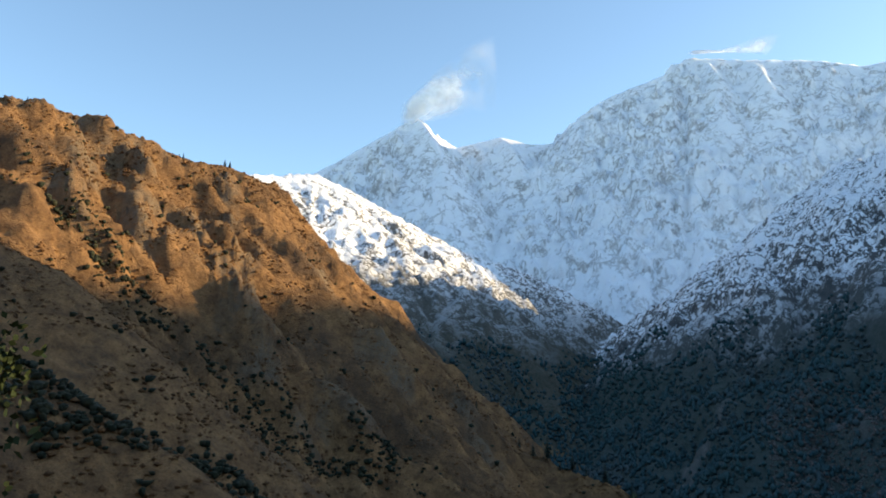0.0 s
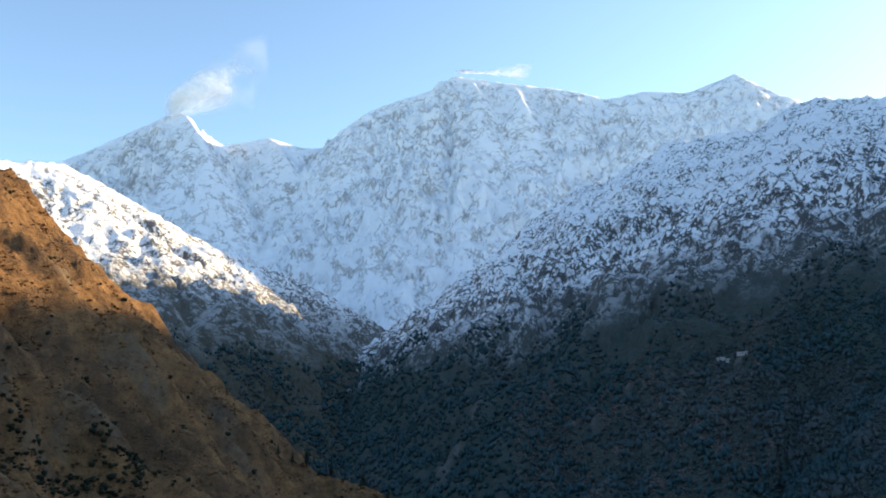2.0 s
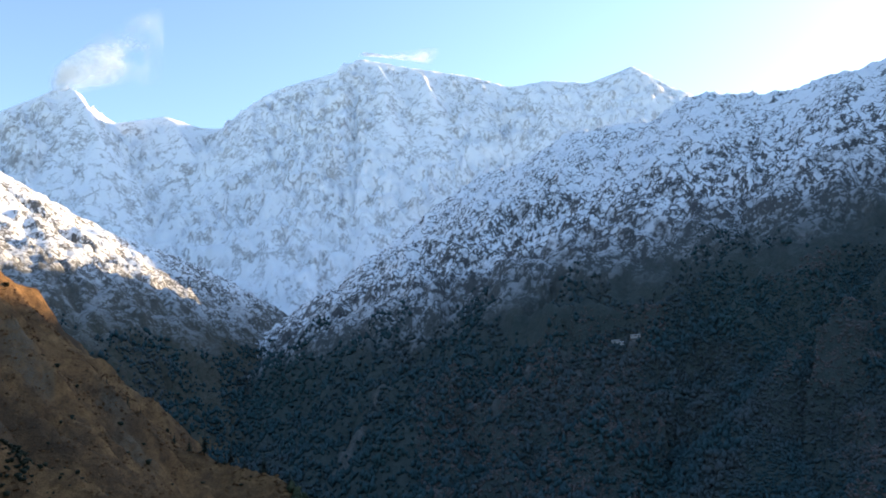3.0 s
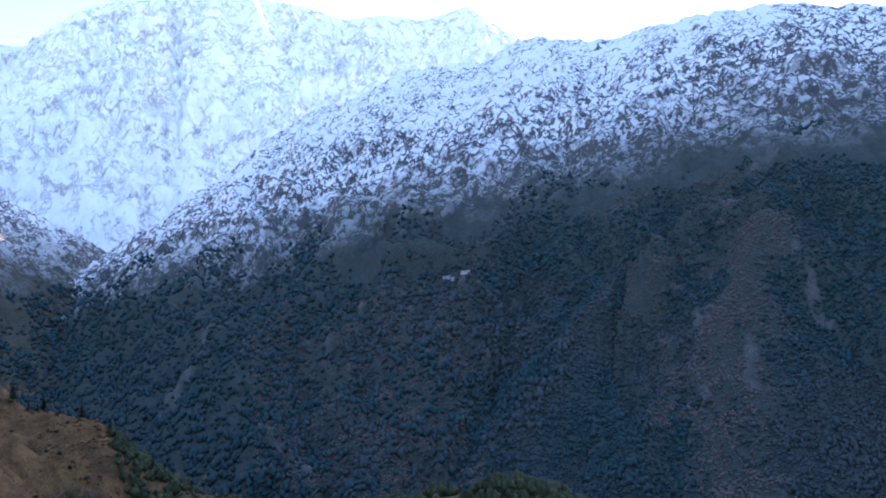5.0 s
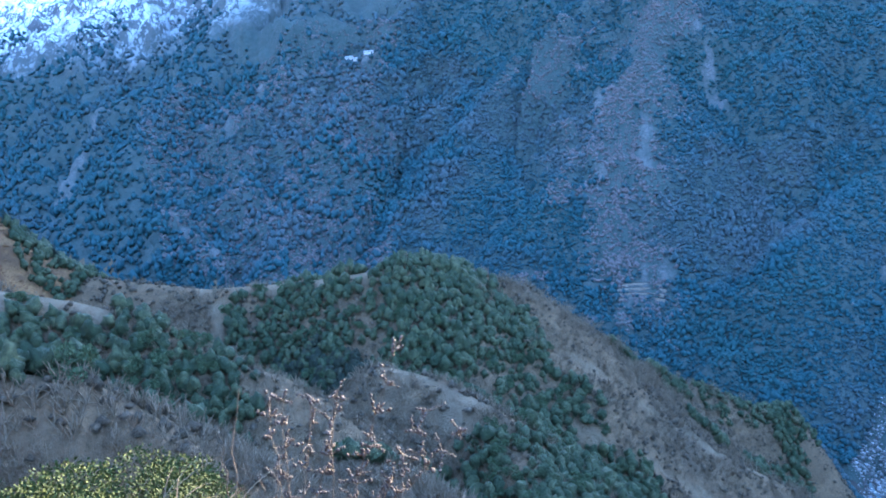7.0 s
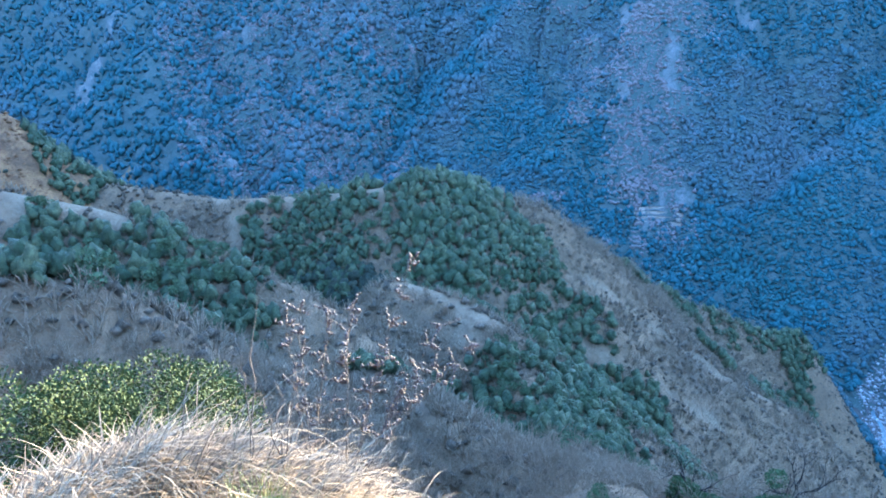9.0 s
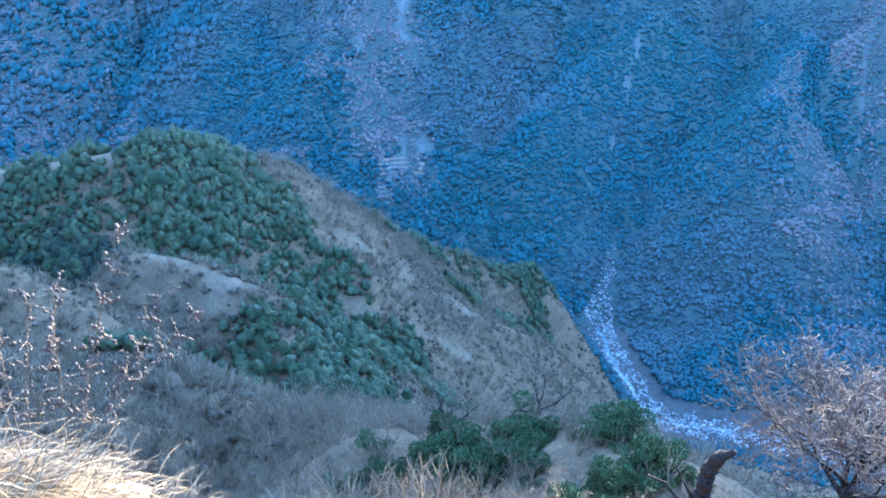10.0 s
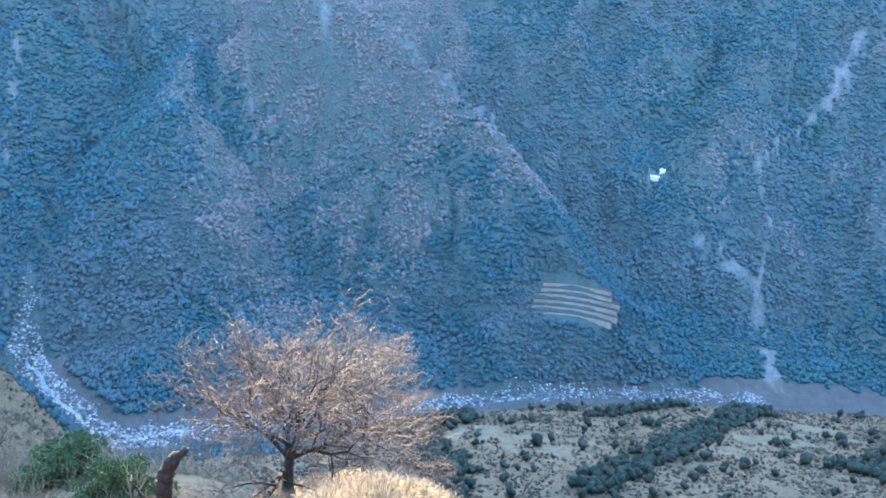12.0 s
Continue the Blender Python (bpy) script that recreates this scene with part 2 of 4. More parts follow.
# gullies of the dry hill, on the plan
GULLY_LINES = [[(-158, 318, 0), (-143, 318, 0), (-121, 312, 0), (-102, 312, 0), (-80, 308, 0), (-63, 308, 0), (-41, 312, 0), (-10, 330, 0)], [(-95, 200, 0), (-78, 205, 0), (-66, 205, 0), (-53, 205, 0), (-58, 218, 0), (-30, 215, 0)], [(-86, 172, 0), (-60, 186, 0), (-50, 190, 0)]]
# ledges and ribs of rock on the dry hill: a line on the plan, half width, height
OUTCROPS = [
    ([(-110, 384), (-101, 362), (-90, 345)], 9, 13), ([(-84, 337), (-74, 328), (-60, 320)], 8, 8), ([(-152, 380), (-143, 352), (-134, 338)], 9, 9), ([(-198, 366), (-182, 385), (-165, 402)], 13, 7),
    ([(-128, 374), (-117, 362)], 7, 6), ([(-164, 332), (-157, 322)], 5, 8), ([(-175, 358), (-168, 348)], 7, 6), ([(-62, 395), (-54, 384)], 6, 4), ([(-30, 372), (-18, 362)], 6, 5), ([(-120, 420), (-112, 408)], 6, 4), ([(10, 385), (20, 372)], 6, 5), ([(-45, 340), (-30, 335)], 6, 4),
]
NEAR_RIDGES = [
    [(43, 226, -41), (59, 212, -46), (72, 197, -51), (82, 182, -61), (90, 168, -65), (96, 158, -73)],
    [(21, 118, -32), (28, 112, -34), (34, 105, -39), (40, 92, -45), (43, 85, -49)],
    [(132, 176, -77), (141, 163, -81), (142, 148, -84), (135, 126, -92), (128, 112, -97), (121, 89, -98)],
    [(225, 199, -97), (233, 189, -107), (256, 176, -131), (292, 154, -159), (335, 140, -188)],
    [(79, 116, -67), (80, 103, -69), (77, 79, -67), (65, 48, -53), (56, 39, -46), (56, 26, -41), (52.8, 16.4, -36.5), (47.5, 8.6, -33.2)],
]
HOME = [(-420, 230, 150), (-200, 20, 80), (-40, -10, 12), (0, 0, 0), (-25, -40, 3), (-90, -180, 20), (-120, -500, 30)]
KNOLL = [(15.8, -1.0, -11.1), (16.4, -1.9, -10.75), (16.7, -2.9, -10.6), (16.9, -3.9, -11.0), (16.8, -5.4, -11.9)]
BUSH_BRANCH = [(-0.5, 10.5, -5.9), (0.6, 10.7, -5.4), (1.9, 10.9, -5.2), (3.2, 11.5, -5.8), (4.8, 12.6, -6.6)]
BUSH_RISE = [(1.1, 2.9, -0.6), (2.2, 7, -3.4), (3.2, 11.6, -6.1), (5, 14, -8.2)]
TREE_RISE = [(16.7, -1.2, -11.6), (21, 0, -15.2), (25.4, -0.9, -17.3), (31, -4, -20.5)]
TUFT = [(0, 0, 0), (0.5, 1.8, -0.12), (0.7, 2.8, -0.08), (1.1, 2.8, -0.1), (1.3, 2.7, -0.18), (1.6, 2.6, -0.36), (1.9, 2.4, -0.64)]
# bare rock, slides and gravel: a line on the plan and a half width
SCARS = [
    ([(440, 1238, 0), (355, 1172, 0), (340, 1110, 0)], 16), ([(394, 912, 0), (392, 880, 0)], 6), ([(398, 835, 0), (392, 806, 0)], 5), ([(526, 1000, 0), (515, 985, 0)], 6),
    ([(608, 1046, 0), (600, 1030, 0)], 7), ([(642, 966, 0), (636, 950, 0)], 7), ([(913, 518, 0), (905, 510, 0)], 12), ([(880, 478, 0), (862, 468, 0), (850, 455, 0)], 10), ([(796, 580, 0), (772, 552, 0)], 7), ([(756, 486, 0), (731, 476, 0), (716, 462, 0)], 9), ([(692, 500, 0), (686, 496, 0)], 8),
    ([(880, 622, 0), (860, 596, 0)], 3), ([(1058, 656, 0), (1110, 645, 0), (1181, 630, 0)], 11), ([(1000, 862, 0), (985, 855, 0)], 8), ([(640, 990, 0), (700, 962, 0), (724, 930, 0)], 5),
    ([(914, 261, 0), (862, 255, 0), (799, 245, 0), (740, 236, 0)], 2.6), ([(868, -692, 0), (815, -638, 0), (792, -614, 0)], 9), ([(792, -614, 0), (780, -565, 0), (737, -501, 0), (676, -492, 0), (640, -466, 0)], 4), ([(1058, -150, 0), (942, -206, 0), (889, -260, 0)], 5),
    ([(672, -414, 0), (643, -439, 0), (617, -456, 0), (586, -446, 0), (523, -418, 0)], 8), ([(862, 36, 0), (828, 30, 0), (760, 20, 0)], 2.6), ([(880, -40, 0), (830, -52, 0)], 8),
    ([(606, 407, 0), (643, 392, 0)], 10), ([(455, -125, 0), (420, -165, 0), (395, -178, 0)], 24), ([(387, -267, 0), (430, -390, 0)], 22), ([(766, -400, 0), (772, -412, 0)], 8),
    ([(41, 20, 0), (46, 18, 0), (49, 15, 0)], 2.2), ([(43, 226, 0), (60, 212, 0)], 8), ([(143, 309, 0), (166, 274, 0), (184, 250, 0)], 6), ([(143, 309, 0), (140, 290, 0), (128, 275, 0)], 6),
    ([(132, 176, 0), (141, 163, 0), (142, 148, 0)], 6), ([(240, 190, 0), (256, 176, 0), (292, 154, 0), (335, 140, 0)], 2.2), ([(205, 190, 0), (225, 165, 0), (262, 140, 0)], 2.2),
]
LANDS = ("snow_mountain", "snowy_ridge", "forested_mountain", "dry_grass_hill", "ground", "valley_floor")


def shelf(x, y):
    """The even slope that carries the terraced field: its weight, and the way up it."""
    a, b = x * 0.396 + y * 0.918, x * 0.919 - y * 0.396 - 620
    return np.exp(-(a / 44) ** 4 - ((b - 13) / 25) ** 4), b


def land(x, y):
    """Height of the ground and which of the lands it belongs to."""
    x, y = np.asarray(x, np.float32), np.asarray(y, np.float32)
    coarse = fbm(x / 160, y / 160, 4)
    tops, kinds, high = [], [], [np.full(x.shape, -1e9, np.float32)]

    def add(kind, points, slope, rib, rib_depth, rough, crown=0.0, ease=6.0):
        z, far, u = along(points, x, y, slope, crown)
        # relief only where this ridge can come to the surface
        m = z > high[0] - 2.5 * rib_depth - 3 * rough
        d, u, xs, ys = far[m], u[m], x[m], y[m]
        ribs = crags(u / rib + 0.35 * coarse[m] + d / (rib * 9), d / (rib * 6), 3)
        z[m] += np.clip(d / (ease * rib), 0, 1) * rib_depth * (ribs - 1.0) * 0.6
        z[m] += np.clip(d / (rib * 2), 0.04, 1) * rough * fbm(xs / (rib * 0.6), ys / (rib * 0.6), 4)
        high[0] = np.maximum(high[0], z)
        tops.append(z)
        kinds.append(kind)
        return far

    from_crest = add(0, MASSIF, 1.08, 170, 105, 26, 0.0, 3.0)
    wall = np.clip(tops[0] / 900, 0, 1) * np.clip(from_crest / 160, 0.08, 1)
    tops[0] = tops[0] + wall * (16 * crags(x / 95, tops[0] / 60, 3) + 26 * crags(x / 62 + tops[0] / 210, y / 260, 3) - 14 + 11 * fbm(x / 40, y / 40, 3))
    # tilted rock bands across the wall
    tops[0] = tops[0] + wall * 13 * np.sin((tops[0] + 0.12 * x + 40 * coarse) / 17)
    for r in MASSIF_RIBS:
        add(0, r, 1.3, 80, 46, 12, 0.0, 2.5)
    add(1, SNOW_RIDGE, 0.70, 90, 42, 16, 0.0, 3.5)
    tops[-1] = tops[-1] + 7 * crags(x / 48, y / 48, 3)
    add(2, RIGHT_MOUNTAIN, 0.72, 120, 58, 18, 0.0, 4.5)
    tops[-1] = tops[-1] + 10 * crags(x / 52 + y / 300, y / 52, 3)
    add(2, RIGHT_SOUTH, 0.80, 130, 30, 12)
    add(2, SHELF, 0.62, 60, 22, 7, 0.0, 2.5)
    add(2, BROAD_SPUR, 1.1, 42, 14, 5, 0.0, 2.0)
    for r in MOUNTAIN_SPURS:
        add(2, r, 0.86, 36, 13, 5, 8, 2.5)
    add(2, TERRACE_SHELF, 0.95, 30, 3, 2, 6)
    add(3, HILL, 1.0, 44, 4, 4, 0.0, 1.7)
    # ribs and gullies that run down along the hill, and ledges of rock
    hill = np.abs(x + 80) + np.abs(y - 320) < 520
    xs, ys, zs = x[hill], y[hill], tops[-1][hill]
    ease = np.clip(along(HILL, xs, ys, 0.0, nearest=True)[1] / 26, 0, 1)
    zs = zs + ease * 5.5 * (crags((ys + 0.22 * xs) / 16 + 0.4 * coarse[hill], xs / 90, 2) - 0.5)
    zs = zs + ease * 15 * (crags((ys + 0.18 * xs) / 46 + 0.3 * coarse[hill], xs / 190, 3) - 0.6)
    zs = zs + 1.8 * ease * np.clip(crags(xs / 24 + ys / 60, ys / 17, 3), 0, 2) * np.clip((zs + 60) / 120, 0.25, 1)
    for line in GULLY_LINES:
        d = along(line, xs, ys, 0.0, nearest=True)[1]
        zs = zs - 6.5 * np.clip(1 - d / 17, 0, 1)
    for line, half, rise in OUTCROPS:
        d = along([(*q, 0) for q in line], xs, ys, 0.0, nearest=True)[1]
        zs = zs + rise * 0.6 * np.clip(0.9 - d / half + 0.5 * crags(xs / 7, ys / 6, 3), 0, 1.3)
    tops[-1][hill] = zs
    add(4, SPUR, 1.0, 26, 5, 3, 6)
    add(4, SPUR_END, 1.5, 26, 4, 3, 5)
    for r in GULLY_RIDGES:
        add(3, r, 0.85, 22, 4, 2.5, 3)
    for r in NEAR_RIDGES:
        add(4, r, 1.15 if r[0][0] > 200 else 0.95, 16, 4, 2.6, 5)
    tops[-1] = tops[-1] - 9 * np.clip(1.2 - np.hypot((x - 143) / 20, (y - 226) / 24), 0, 1)
    add(4, HOME, 0.85, 18, 1.2, 0.9, 1.5)
    add(4, KNOLL, 1.25, 3, 0.15, 0.2, 0.9)
    add(4, TREE_RISE, 1.1, 6, 0.2, 0.2, 1.2)
    add(4, BUSH_RISE, 1.0, 4, 0.2, 0.2, 1.0)
    add(4, BUSH_BRANCH, 1.1, 4, 0.2, 0.2, 0.8)
    add(4, TUFT, 1.1, 1.5, 0.04, 0.05, 0.3)
    bed, d, u = along(RIVER, x, y, 0.0, nearest=True)
    tops.append(bed + np.maximum(d - 14, 0) * 0.30 + 0.8 * fbm(x / 12, y / 12, 4))
    kinds.append(5)
    tops = np.stack(tops)
    i = tops.argmax(0)
    kind = np.array(kinds)[i]
    # away from the stream the valley's sides are brushy ground or woods
    kind = np.where((kind == 5) & (d > 22 + 6 * coarse), np.where(x > np.interp(y, *zip(*sorted((p[1], p[0]) for p in RIVER))), 2, 4), kind)
    w, b = shelf(x, y)
    return tops.max(0) * (1 - w) + w * (-266.5 + 0.76 * b), kind


def bareness(x, y):
    """How far the ground is stripped to rock, sand or straw: 0 to 1."""
    x, y = np.asarray(x, np.float32), np.asarray(y, np.float32)
    bare = np.zeros(x.shape, np.float32)
    for line, half in SCARS + [([(*q, 0) for q in line], half * 1.3) for line, half, rise in OUTCROPS]:
        px, py = [p[0] for p in line], [p[1] for p in line]
        g = 3 * half
        m = (x > min(px) - g) & (x < max(px) + g) & (y > min(py) - g) & (y < max(py) + g)
        if m.any():
            _, d, _ = along(line, x[m], y[m], 0.0, nearest=True)
            bare[m] = np.maximum(bare[m], np.clip(0.95 - d / half + 1.3 * fbm(x[m] / 14, y[m] / 14, 4), 0, 1))
    return bare


AZ = np.concatenate([np.arange(-46, 142, 0.19), np.arange(142, 314.1, 4.0)])
RAD = np.concatenate([[0.02], np.geomspace(0.5, 60, 75), np.geomspace(60, 700, 311)[1:], np.linspace(700, 2900, 171)[1:], np.linspace(2900, 4950, 146)[1:]])


FINE = int(np.searchsorted(AZ, 141.9))      # columns of the even part
GRID = {}


def cell(x, y):
    """Row, column and the shares between them of places on the plan."""
    x, y = np.atleast_1d(np.asarray(x, float)), np.atleast_1d(np.asarray(y, float))
    a = np.clip((np.degrees(np.arctan2(x, y)) - AZ[0]) / 0.19, 0, FINE - 1.001)
    r = np.clip(np.interp(np.hypot(x, y), RAD, np.arange(len(RAD))), 0, len(RAD) - 1.001)
    i, j = a.astype(int), r.astype(int)
    return i, j, a - i, r - j


def ground_at(x, y):
    i, j, u, v = cell(x, y)
    z = GRID["z"]
    return (z[i, j] * (1 - u) + z[i + 1, j] * u) * (1 - v) + (z[i, j + 1] * (1 - u) + z[i + 1, j + 1] * u) * v


def sort_at(x, y):
    """Which of the lands lies there."""
    i, j, u, v = cell(x, y)
    return GRID["kind"][i, j]


def bare_at(x, y):
    i, j, u, v = cell(x, y)
    return GRID["bare"][np.round(i + u).astype(int), np.round(j + v).astype(int)]


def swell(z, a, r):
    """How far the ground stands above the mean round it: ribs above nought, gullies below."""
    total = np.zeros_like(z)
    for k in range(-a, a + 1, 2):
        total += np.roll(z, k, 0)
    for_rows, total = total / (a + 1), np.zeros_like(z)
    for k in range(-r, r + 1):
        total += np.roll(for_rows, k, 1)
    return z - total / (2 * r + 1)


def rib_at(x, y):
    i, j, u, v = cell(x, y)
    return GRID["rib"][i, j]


def build_land():
    a, r = np.meshgrid(np.radians(AZ), RAD, indexing="ij")
    x, y = r * np.sin(a), r * np.cos(a)
    z, kind = land(x, y)
    bare = bareness(x, y)
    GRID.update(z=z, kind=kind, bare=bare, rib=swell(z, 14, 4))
    bare = bare.reshape(-1)
    nr = len(RAD)
    i, j = np.meshgrid(np.arange(len(AZ) - 1), np.arange(nr - 1), indexing="ij")
    quads = np.stack([i * nr + j, i * nr + j + 1, (i + 1) * nr + j + 1, (i + 1) * nr + j], -1).reshape(-1, 4)
    owner = kind[:-1, :-1].reshape(-1)
    points = np.stack([x, y, z], -1).reshape(-1, 3)
    looks = (MAT_MASSIF, MAT_RIDGE, MAT_FOREST, MAT_HILL, MAT_HOME, MAT_FLOOR)
    labels = ("high snow and ice covered rock massif under blue sky", "sunlit snow covered ridge with rocks showing through", "steep forested mountain with snow on its upper slopes", "steep hillside of dry orange brown grass with rocks", "brushy hillside of dry grass and bare soil", "stony valley floor with gravel along the stream")
    for k, name in enumerate(LANDS):
        q = quads[owner == k]
        used, index = np.unique(q, return_inverse=True)
        me = bpy.data.meshes.new(name)
        me.from_pydata(points[used].tolist(), [], index.reshape(-1, 4)[:, ::-1].tolist())
        me.shade_smooth()
        me.attributes.new("bare", "FLOAT", "POINT").data.foreach_set("value", bare[used])
        me.materials.append(looks[k])
        tagged(new(name, me), labels[k], "mountain" if k < 4 else "ground", kind="" if k < 4 else "structure")


build_land()


# ---- growth: shapes shared by the woods ----
def cloud_mesh(name, base_v, base_f, where, size, tall, spin, jitter, material, seed, tint=None):
    """One mesh of many copies of a small shape, each turned, sized and dented on its own."""
    rng = np.random.RandomState(seed)
    n, k = len(where), len(base_v)
    v = np.repeat(base_v[None], n, 0) * (1 + jitter * (rng.rand(n, k, 1) * 2 - 1))
    c, s = np.cos(spin)[:, None], np.sin(spin)[:, None]
    v = np.stack([v[..., 0] * c - v[..., 1] * s, v[..., 0] * s + v[..., 1] * c, v[..., 2] * tall[:, None]], -1) * size[:, None, None]
    v = v + where[:, None, :]
    f = base_f[None] + (np.arange(n) * k)[:, None, None]
    me = bpy.data.meshes.new(name)
    f = f.reshape(-1, base_f.shape[1])
    me.vertices.add(n * k)
    me.vertices.foreach_set("co", v.reshape(-1).astype(np.float32))
    me.loops.add(f.size)
    me.loops.foreach_set("vertex_index", f.reshape(-1).astype(np.int32))
    me.polygons.add(len(f))
    me.polygons.foreach_set("loop_start", np.arange(0, f.size, f.shape[1], dtype=np.int32))
    me.update(calc_edges=True)
    me.validate()
    me.materials.append(material)
    if k in (6, 42):
        me.shade_smooth()
    return me


def ball(level):
    bm = bmesh.new()
    bmesh.ops.create_icosphere(bm, subdivisions=level, radius=1.0)
    v = np.array([p.co[:] for p in bm.verts])
    f = np.array([[q.index for q in p.verts] for p in bm.faces])
    bm.free()
    return v, f


def tuft():
    v = np.array([(0, 0, 1.0), (1, 0, 0), (0, 1, 0), (-1, 0, 0), (0, -1, 0), (0, 0, -0.8)])
    f = np.array([(0, 1, 2), (0, 2, 3), (0, 3, 4), (0, 4, 1), (5, 2, 1), (5, 3, 2), (5, 4, 3), (5, 1, 4)])
    return v, f


def crown(seed, level=2):
    """A small tree's crown: a lumpy dome with a narrow underside."""
    rng = np.random.RandomState(seed)
    v, f = ball(level)
    lumps = rng.normal(0, 1, (9, 3))
    lumps /= np.linalg.norm(lumps, axis=1)[:, None]
    swollen = 0.58 + 0.56 * np.max(np.clip(v @ lumps.T, 0, 1) ** 5, axis=1)
    v = v * swollen[:, None]
    v[:, :2] *= np.where(v[:, 2:] < -0.2, 0.72, 1.0)
    return v, f


def sticks(rng, stems):
    """Three-sided tapering sticks: (start, end, radius at start, radius at end) each."""
    a, e = np.array([s[0] for s in stems], float), np.array([s[1] for s in stems], float)
    r = np.array([s[2:4] for s in stems], float)
    w = e - a
    w /= np.linalg.norm(w, axis=1)[:, None] + 1e-9
    u = np.cross(w, np.where(np.abs(w[:, 2:]) < 0.9, (0.31, 0.22, 0.92), (1.0, 0.0, 0.0)))
    u /= np.linalg.norm(u, axis=1)[:, None]
    t = np.cross(w, u)
    ring = [math.cos(g) * u + math.sin(g) * t for g in (0, 2.0944, 4.1888)]
    v = np.stack([a + r[:, :1] * q for q in ring] + [e + r[:, 1:] * q for q in ring], 1)
    one = np.array([(q, (q + 1) % 3, 3 + (q + 1) % 3, 3 + q) for q in range(3)])
    f = one[None] + 6 * np.arange(len(stems))[:, None, None]
    return v.reshape(-1, 3), f.reshape(-1, 4)


def branching(rng, start, way, length, radius, depth, spread, droop=0.0, children=3, wander=0.25):
    """Stems of a bare tree: a limb in bent pieces, and smaller limbs from it."""
    out = []
    p, w = np.array(start, float), np.array(way, float)
    w = w / np.linalg.norm(w)
    pieces = 4 if depth > 1 else 3
    r = radius
    for i in range(pieces):
        w = w + rng.normal(0, wander, 3) * (0.6 if depth > 2 else 1.0)
        w[2] -= droop * i / pieces
        w = w / np.linalg.norm(w)
        q = p + w * length / pieces
        r2 = r * 0.80
        out.append((p, q, r, r2, depth))
        if depth > 0 and (i > 0 or depth < 3):
            for c in range(children if i else 1):
                side = rng.normal(0, 1, 3)
                side = side - w * side.dot(w)
                side = side / np.linalg.norm(side)
                v = w * math.cos(spread) + side * math.sin(spread) + np.array((0, 0, 0.18))
                out += branching(rng, q, v, length * rng.uniform(0.5, 0.72), r2 * 0.62, depth - 1, spread * rng.uniform(0.85, 1.15), droop, children, wander)
        p, r = q, r2
    return out


def leafy(name, dark, light, rough=0.7, grainy=1.0):
    m, n, l, b = shader(name, rough, 0.25)
    g = n.new("ShaderNodeNewGeometry")
    p = g.outputs["Position"]
    one = grain(n, l, p, 0.9, 4, 0.7)
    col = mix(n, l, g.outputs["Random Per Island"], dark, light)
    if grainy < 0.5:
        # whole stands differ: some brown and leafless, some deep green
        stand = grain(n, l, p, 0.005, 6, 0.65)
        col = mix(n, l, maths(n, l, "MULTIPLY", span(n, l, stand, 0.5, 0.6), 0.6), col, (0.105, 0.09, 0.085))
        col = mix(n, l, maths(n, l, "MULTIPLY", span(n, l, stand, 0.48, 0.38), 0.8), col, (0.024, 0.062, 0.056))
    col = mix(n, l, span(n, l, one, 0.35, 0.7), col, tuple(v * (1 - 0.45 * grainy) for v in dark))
    l.new(col, b.inputs["Base Color"])
    relief(n, l, b, grain(n, l, p, 1.6, 4, 0.7), 0.9, 0.9 * grainy)
    return m


def bark(name, dark, light, scale=8.0):
    m, n, l, b = shader(name, 0.95, 0.1)
    p = place(n)
    l.new(mix(n, l, span(n, l, grain(n, l, p, scale, 6, 0.7), 0.35, 0.65), dark, light), b.inputs["Base Color"])
    relief(n, l, b, grain(n, l, p, scale * 2, 5, 0.7), 0.02, 0.8)
    return m


# Blue-green beyond the needles' own: distance haze is mixed into the base colour.
MAT_WOODS = leafy("haze_tinted_woods", (0.014, 0.05, 0.058), (0.03, 0.072, 0.08), grainy=0.2)
MAT_BROWN_WOODS = leafy("leafless_woods", (0.11, 0.092, 0.086), (0.142, 0.12, 0.112), grainy=0.2)
MAT_EVERGREEN = leafy("evergreen_crowns", (0.035, 0.0537, 0.0225), (0.11, 0.117, 0.0525))
MAT_GULLY = leafy("gully_scrub", (0.02, 0.03, 0.016), (0.06, 0.058, 0.03))
MAT_FIR = leafy("fir_needles", (0.012, 0.022, 0.014), (0.025, 0.04, 0.022))
MAT_TWIG = bark("grey_twigs", (0.125, 0.0938, 0.06), (0.237, 0.181, 0.12), 3.0)
# Near-black because the dead trunk's shadow is put into the bark colour.
MAT_BARK = bark("shade_dark_bark", (0.008, 0.007, 0.006), (0.035, 0.029, 0.025))
MAT_BUD = bark("budding_twigs", (0.05, 0.04, 0.033), (0.125, 0.102, 0.084), 5.0)


def scatter(rng, n, x0, x1, y0, y1):
    return rng.uniform(x0, x1, n).astype(np.float32), rng.uniform(y0, y1, n).astype(np.float32)


def woods(name, label, keep, n, area, size, tall, base, jitter, material, seed, sink=0.2, spread=scatter):
    rng = np.random.RandomState(seed)
    x, y = spread(rng, n, *area)
    z, kind = ground_at(x, y), sort_at(x, y)
    ok = keep(x, y, z, kind, rng.rand(n))
    x, y, z = x[ok], y[ok], z[ok]
    s = rng.uniform(*size, len(x)) * (1 + 0.35 * fbm(x / 35, y / 35, 2))
    h = rng.uniform(*tall, len(x))
    spot = np.stack([x, y, z + s * h * (1 - sink)], -1)
    me = cloud_mesh(name, *base, spot, s, h, rng.uniform(0, 6.28, len(x)), jitter, material, seed)
    tagged(new(name, me), label, "trees", kind="stuff")
    return len(x)


